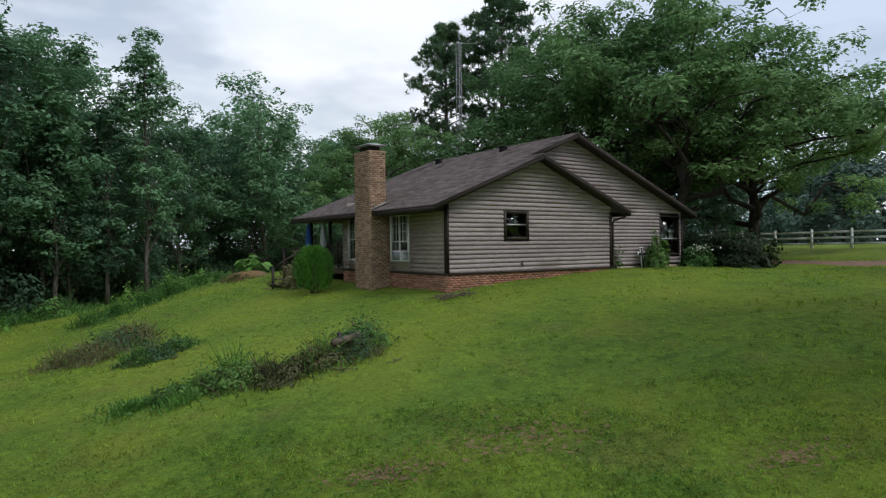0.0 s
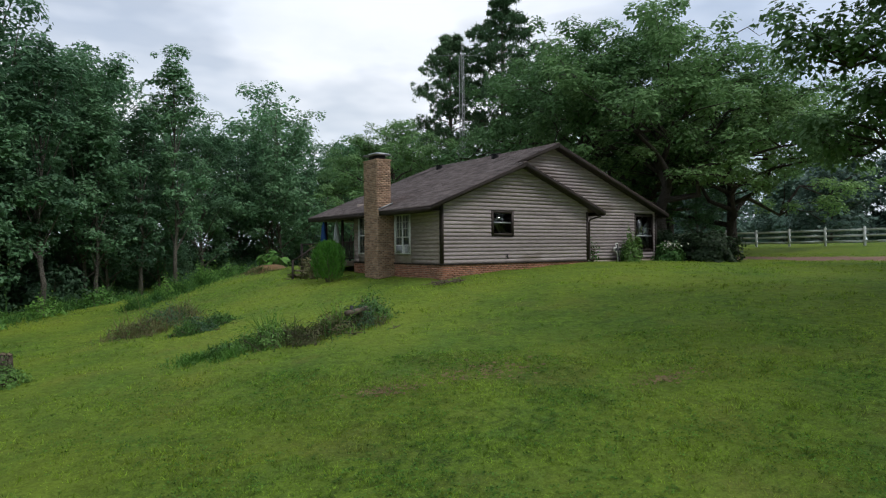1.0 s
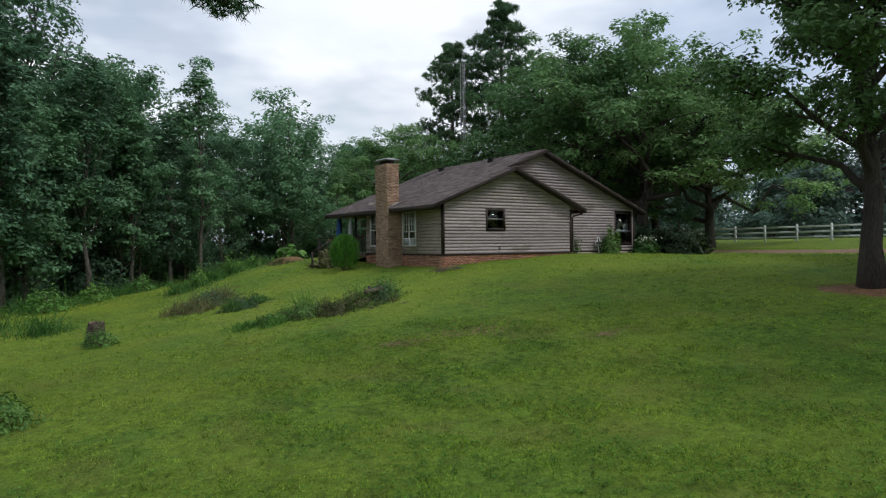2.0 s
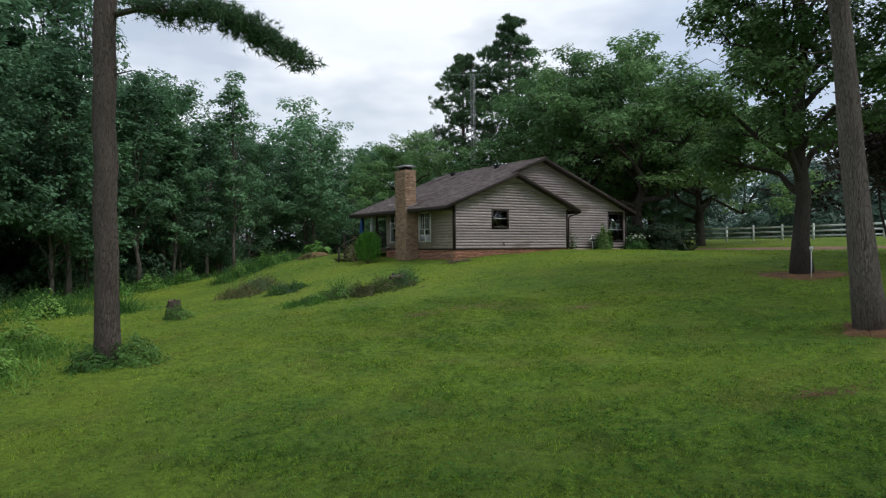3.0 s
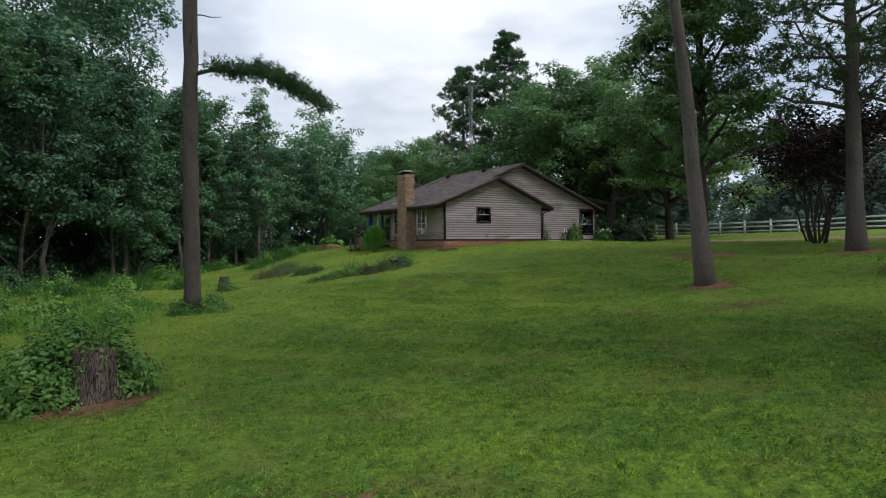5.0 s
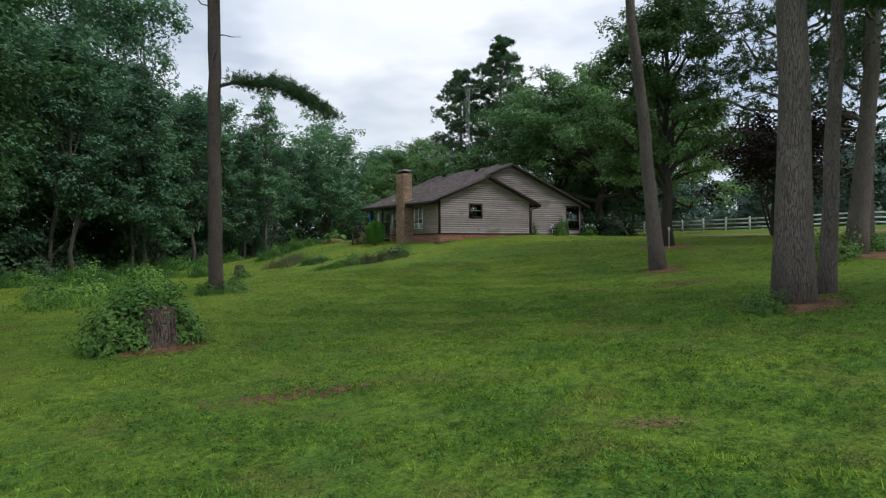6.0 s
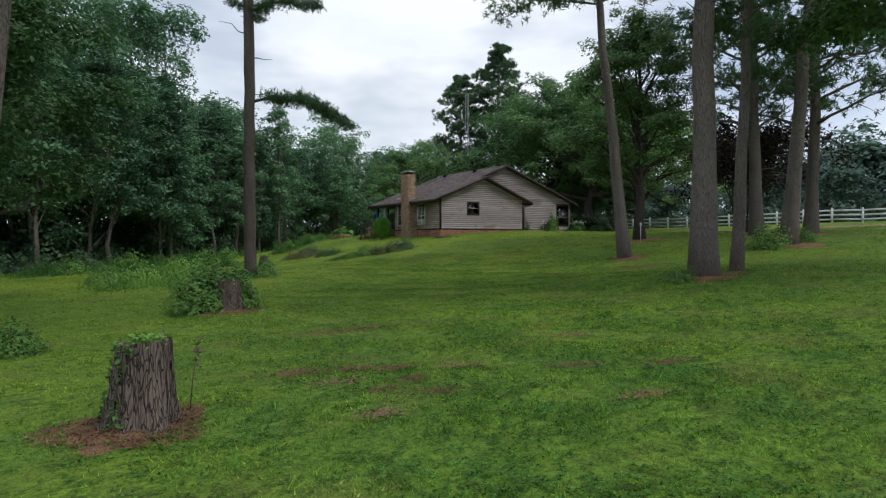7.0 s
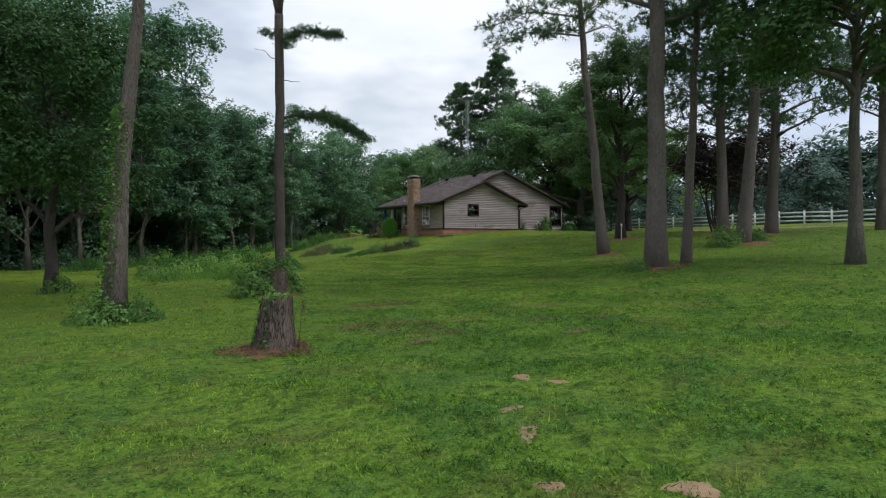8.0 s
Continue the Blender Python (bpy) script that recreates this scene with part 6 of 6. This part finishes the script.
def soil_scatter(name, label, x, y, rx, ry, rot, mat, seed):
    """Crumbs and scraps of bare soil scattered among the grass."""
    r = np.random.default_rng(seed)
    n = int(60 + 260 * rx * ry)
    v, f = [], []
    for i in range(n):
        u, w = r.normal() * rx * 0.55, r.normal() * ry * 0.55
        px, py = x + u * math.cos(rot) - w * math.sin(rot), y + u * math.sin(rot) + w * math.cos(rot)
        size = r.uniform(0.012, 0.05) * (0.6 + 0.9 * min(1.0, rx))
        o = len(v)
        v.append((px, py, gz(px, py) + 0.012 + 0.012 * r.random()))
        for k in range(7):
            a = 2 * math.pi * k / 7 + r.uniform(-0.3, 0.3)
            q = size * r.uniform(0.5, 1.3)
            ex, ey = px + math.cos(a) * q, py + math.sin(a) * q
            v.append((ex, ey, gz(ex, ey) + 0.004))
        f += [(o, o + 1 + k, o + 1 + (k + 1) % 7) for k in range(7)]
    # scorched and torn blades lying over the soil
    k = int(130 + 2600 * rx * ry)
    u, w = r.normal(size=k) * rx * 0.9, r.normal(size=k) * ry * 1.1
    px, py = x + u * math.cos(rot) - w * math.sin(rot), y + u * math.sin(rot) + w * math.cos(rot)
    p = np.stack([px, py, ground_height(px, py) + 0.012 + 0.03 * r.random(k)], -1)
    d = r.normal(size=(k, 3)) * np.array([1, 1, 0.35])
    d /= np.linalg.norm(d, axis=1, keepdims=True)
    s = np.cross(d, np.array([0, 0, 1.0])) * 0.009
    blades = np.stack([p - s, p + s, p + d * r.uniform(0.03, 0.08, (k, 1))], 1).reshape(-1, 3)
    faces = np.concatenate([np.array(f), np.arange(3 * k).reshape(k, 3) + len(v)])
    ob = new(name, mesh_of(name, np.concatenate([np.array(v), blades]), faces, mat))
    return tagged(ob, label, "bare earth", "bare patches in the lawn", "stuff")


for i, (x, y, rx, ry) in enumerate(((-21.3, -36.0, 0.17, 0.10), (-21.1, -36.45, 0.16, 0.07), (-22.35, -37.1, 0.12, 0.08), (-22.7, -37.8, 0.22, 0.12), (-23.4, -38.9, 0.13, 0.08), (-22.6, -39.55, 0.2, 0.14))):
    earth_patch("sand_patch", "bare sandy earth showing through the grass", x, y, rx * 1.1, ry * 1.0, 1.0 + i, M_SAND, 100 + i, 0.012, "bare earth", 0.55)
for i, (x, y, rx, ry) in enumerate(((-20.85, -29.75, 0.42, 0.13), (-20.1, -30.1, 0.2, 0.09), (-19.6, -30.5, 0.26, 0.1), (-19.8, -31.35, 0.14, 0.08), (-20.3, -31.5, 0.18, 0.08), (-19.9, -32.15, 0.2, 0.08),
                                    (-17.7, -32.3, 0.25, 0.08), (-16.8, -33.1, 0.3, 0.12), (-18.65, -26.2, 0.85, 0.2), (-5.3, -22.4, 0.8, 0.25), (-7.2, -20.8, 0.5, 0.15))):
    soil_scatter("earth_patch", "worn reddish earth and clippings in the grass", x, y, rx * 1.1, ry * 1.15, 2.6 + 0.03 * i, M_EARTH, 120 + i)
for i, (x, y, rx, ry) in enumerate(((-5.6, -9.2, 0.9, 0.4), (-7.4, -9.0, 0.5, 0.2), (-3.6, -12.0, 0.5, 0.2), (-20.6, -30.6, 0.3, 0.1), (-18.9, -31.3, 0.25, 0.1), (-20.9, -32.6, 0.2, 0.1), (-16.2, -30.5, 0.35, 0.12), (-18.3, -34.0, 0.2, 0.08))):
    soil_scatter("dry_patch", "dry straw and thin soil in the grass", x, y, rx, ry, 2.6, M_STRAW, 150 + i)


earth_patch("clay_mound", "mound of orange clay behind the porch", -1.6, 14.2, 1.1, 0.8, 0.8, M_MOUND, 99, 0.3, "clay mound", 0.6)


def straw_ring(x, y, r0, r1, n, seed):
    """Fallen needles lying round a trunk."""
    r = np.random.default_rng(seed)
    a, f = r.uniform(0, 6.283, n), r.random(n) ** 0.8
    rad = r0 + (r1 - r0) * f * (1 + 0.25 * np.sin(3 * a + seed))
    px, py = x + np.cos(a) * rad, y + np.sin(a) * rad
    p = np.stack([px, py, ground_height(px, py) + 0.015 + 0.1 * (1 - f) * r.random(n)], -1)
    d = r.normal(size=(n, 3)) * np.array([1, 1, 0.3])
    d /= np.linalg.norm(d, axis=1, keepdims=True)
    s = np.cross(d, np.array([0, 0, 1.0]))
    l = r.uniform(0.05, 0.13, (n, 1))
    v = np.stack([p - s * 0.008, p + s * 0.008, p + d * l], 1)
    ob = new("pine_straw", mesh_of("pine_straw", v.reshape(-1, 3), np.arange(3 * n).reshape(n, 3), M_NEEDLES))
    tagged(ob, "rust-brown fallen pine straw round a trunk", "pine straw", "", "stuff")
    earth_patch("straw_bed", "bed of rust-brown pine straw and bark", x, y, r1 * 0.85, r1 * 0.8, seed, M_NEEDLES, seed, 0.05, "pine straw")


for i, (x, y, r0, r1, n) in enumerate(((-23.2, -31.2, 0.3, 0.85, 2600), (-19.5, -20.1, 0.35, 1.0, 1600), (-2.5, -19.5, 0.3, 1.0, 1200), (-9.0, -28.1, 0.35, 1.1, 1500), (3.9, -14.7, 0.3, 1.5, 1200),
                                       (2.3, -23.9, 0.3, 1.6, 1200), (8.0, -18.9, 0.3, 1.5, 700), (10.8, -20.2, 0.3, 1.5, 700), (-6.75, -27.45, 0.2, 0.5, 400))):
    straw_ring(x, y, r0, r1, n, 200 + i)

# moss and seedlings on the front stump, dead stalk beside it
moss = np.random.default_rng(31)
n = 240
c = np.stack([-23.07 + moss.normal(size=n) * 0.11, -31.28 + moss.normal(size=n) * 0.11, np.full(n, gz(-23.2, -31.2) + 0.96)], -1)
moss_ob = new("stump_moss", leaves_mesh("stump_moss", c + moss.normal(size=(n, 3)) * np.array([0.05, 0.05, 0.02]), 0.035, M_WEED, moss))
tagged(moss_ob, "yellow-green moss and seedlings on the stump", "moss", "", "stuff")
n = 330
a = moss.uniform(2.2, 4.2, n)
z = moss.random(n)
c = np.stack([-23.12 + 0.05 * z + np.cos(a) * (0.29 + 0.13 * (1 - z)), -31.25 - 0.03 * z + np.sin(a) * (0.29 + 0.13 * (1 - z)), gz(-23.2, -31.2) + z * 0.95], -1)
keep = np.sin(a * 7) + np.sin(z * 9) > 0.1
vine = new("ivy", leaves_mesh("ivy", c[keep], 0.035, M_SHRUB, moss))
tagged(vine, "ivy climbing the side of the stump", "ivy", "", "stuff")
stalk = thing("dead_stalk", "dry brown weed stalk with a drooping head", "weed", pose(-22.55, -30.9, gz(-22.55, -30.9)))
part("stem", Builder().tube([(0, 0, -0.03), (0.04, 0, 0.4), (0.1, 0.02, 0.8), (0.16, 0.02, 0.86)], [0.008, 0.007, 0.005, 0.003], 5).mesh("stem", M_STICK), stalk)
part("seed_head", leaves_mesh("head", moss.normal(size=(48, 3)) * np.array([0.03, 0.03, 0.13]) + np.array([0.1, 0.02, 0.68]), 0.03, M_STICK, moss), stalk, "", "stuff")
# ivy on the leaning trunk
n = 1500
z = moss.random(n) ** 0.9 * 5.5
a = moss.uniform(1.5, 4.6, n)
lx, ly = 1.1 * z / 14.6, -0.6 * z / 14.6
c = np.stack([-25.15 + lx + np.cos(a) * 0.33, -24.0 + ly + np.sin(a) * 0.33, gz(-25.15, -24.0) + z], -1)
trunk_ivy = new("trunk_ivy", leaves_mesh("trunk_ivy", c + moss.normal(size=(n, 3)) * 0.06, 0.06, M_SHRUB, moss))
tagged(trunk_ivy, "ivy climbing the leaning trunk", "ivy", "", "stuff")

# ---- grass ----
def grass(name, label, n, place, height, width, seed, lean=0.9):
    """Blades of mown grass, thick and thin in patches of several sizes."""
    r = np.random.default_rng(seed)
    x, y = place(r, n)
    broad = np.sin(x * 1.3 + 1.7 * np.sin(y * 0.9)) * np.sin(y * 1.6 + 1.1 * np.sin(x * 0.8))
    small = np.sin(x * 6.1 + 2.1 * np.sin(y * 4.7)) * np.sin(y * 7.3 + 1.9 * np.sin(x * 5.2))
    tuft = np.sin(x * 19.0 + 2.3 * np.sin(y * 15.0)) * np.sin(y * 23.0 + 2.0 * np.sin(x * 17.0))
    thick = 0.66 + 0.1 * broad + 0.17 * small + 0.28 * tuft
    ok = (r.random(n) < np.clip(thick, 0.06, 1)) & ~((x > -0.6) & (x < 14.0) & (y > -0.1) & (y < 11))
    x, y, thick = x[ok], y[ok], thick[ok]
    n = len(x)
    p = np.stack([x, y, ground_height(x, y) - 0.01], -1)
    d = r.normal(size=(n, 3)) * lean
    d[:, 2] = 1
    d /= np.linalg.norm(d, axis=1, keepdims=True)
    s = np.cross(d, r.normal(size=(n, 3)))
    s /= np.linalg.norm(s, axis=1, keepdims=True)
    h = height * r.uniform(0.5, 1.4, (n, 1)) * (0.55 + 0.65 * np.clip(thick, 0, 1.2))[:, None]
    v = np.stack([p - s * width, p + s * width, p + d * h], 1)
    ob = new(name, mesh_of(name, v.reshape(-1, 3), np.arange(3 * n).reshape(n, 3), M_GRASS))
    return tagged(ob, label, "grass", "", "stuff")


def strip(r, n):
    """Along the middle of the lawn, from the slope below the house to the lower meadow."""
    u, w = r.random(n), r.normal(size=n)
    x0, y0 = -5.0 - 17.5 * u, -8.0 - 33.0 * u
    return x0 + 0.87 * w * 4.6, y0 - 0.49 * w * 4.6


def meadow(r, n):
    return r.uniform(-32, 26, n), r.uniform(-44, 14, n)


def herbs(name, label, n, place, size, seed):
    """Clover and low broad leaves in dense cushions with gaps between."""
    r = np.random.default_rng(seed)
    x, y = place(r, n)
    cushion = np.sin(x * 9.0 + 2.3 * np.sin(y * 5.1)) * np.sin(y * 10.7 + 2.1 * np.sin(x * 6.3)) + 0.6 * np.sin(x * 2.1 + 1.3 * np.sin(y * 1.4))
    ok = (cushion > 0.25) & ~((x > -0.6) & (x < 14.0) & (y > -0.1) & (y < 11))
    x, y, cushion = x[ok], y[ok], cushion[ok]
    p = np.stack([x, y, ground_height(x, y) + 0.012 + 0.05 * np.clip(cushion, 0, 1.2) * r.uniform(0.4, 1.0, len(x))], -1)
    ob = new(name, leaves_mesh(name, p, size, M_CLOVER, r, None, 1.0, 0.6, 0.2, True))
    return tagged(ob, label, "clover", "", "stuff")


def tussocks(name, label, n, place, height, seed):
    """Longer tufts that the mower missed, each a fan of blades."""
    r = np.random.default_rng(seed)
    x, y = place(r, n)
    ok = (np.sin(x * 0.8 + 1.7 * np.sin(y * 0.6)) * np.sin(y * 1.1 + x * 0.3) + 0.5 * r.normal(size=n) > 0.2) & ~((x > -0.6) & (x < 14.0) & (y > -0.1) & (y < 11))
    x, y = np.repeat(x[ok], 8), np.repeat(y[ok], 8)
    k = len(x)
    spread = r.normal(size=(k, 2)) * 0.035
    x, y = x + spread[:, 0], y + spread[:, 1]
    p = np.stack([x, y, ground_height(x, y) - 0.01], -1)
    d = np.concatenate([spread * 14 + r.normal(size=(k, 2)) * 0.3, np.ones((k, 1))], 1)
    d /= np.linalg.norm(d, axis=1, keepdims=True)
    s = np.cross(d, r.normal(size=(k, 3)))
    s *= 0.009 / (np.linalg.norm(s, axis=1, keepdims=True) + 1e-9)
    v = np.stack([p - s, p + s, p + d * height * r.uniform(0.6, 1.4, (k, 1))], 1)
    ob = new(name, mesh_of(name, v.reshape(-1, 3), np.arange(3 * k).reshape(k, 3), M_GRASS))
    return tagged(ob, label, "grass", "", "stuff")


grass("near_grass", "short green lawn grass blades", 500000, strip, 0.048, 0.0075, 301)
grass("lawn_grass", "tufts of green lawn grass", 270000, meadow, 0.055, 0.0095, 302)
herbs("clover", "low clover and broad-leaved weeds in the lawn", 340000, strip, 0.02, 303)
tussocks("grass_tufts", "longer unmown tufts scattered over the lawn", 26000, meadow, 0.1, 304)
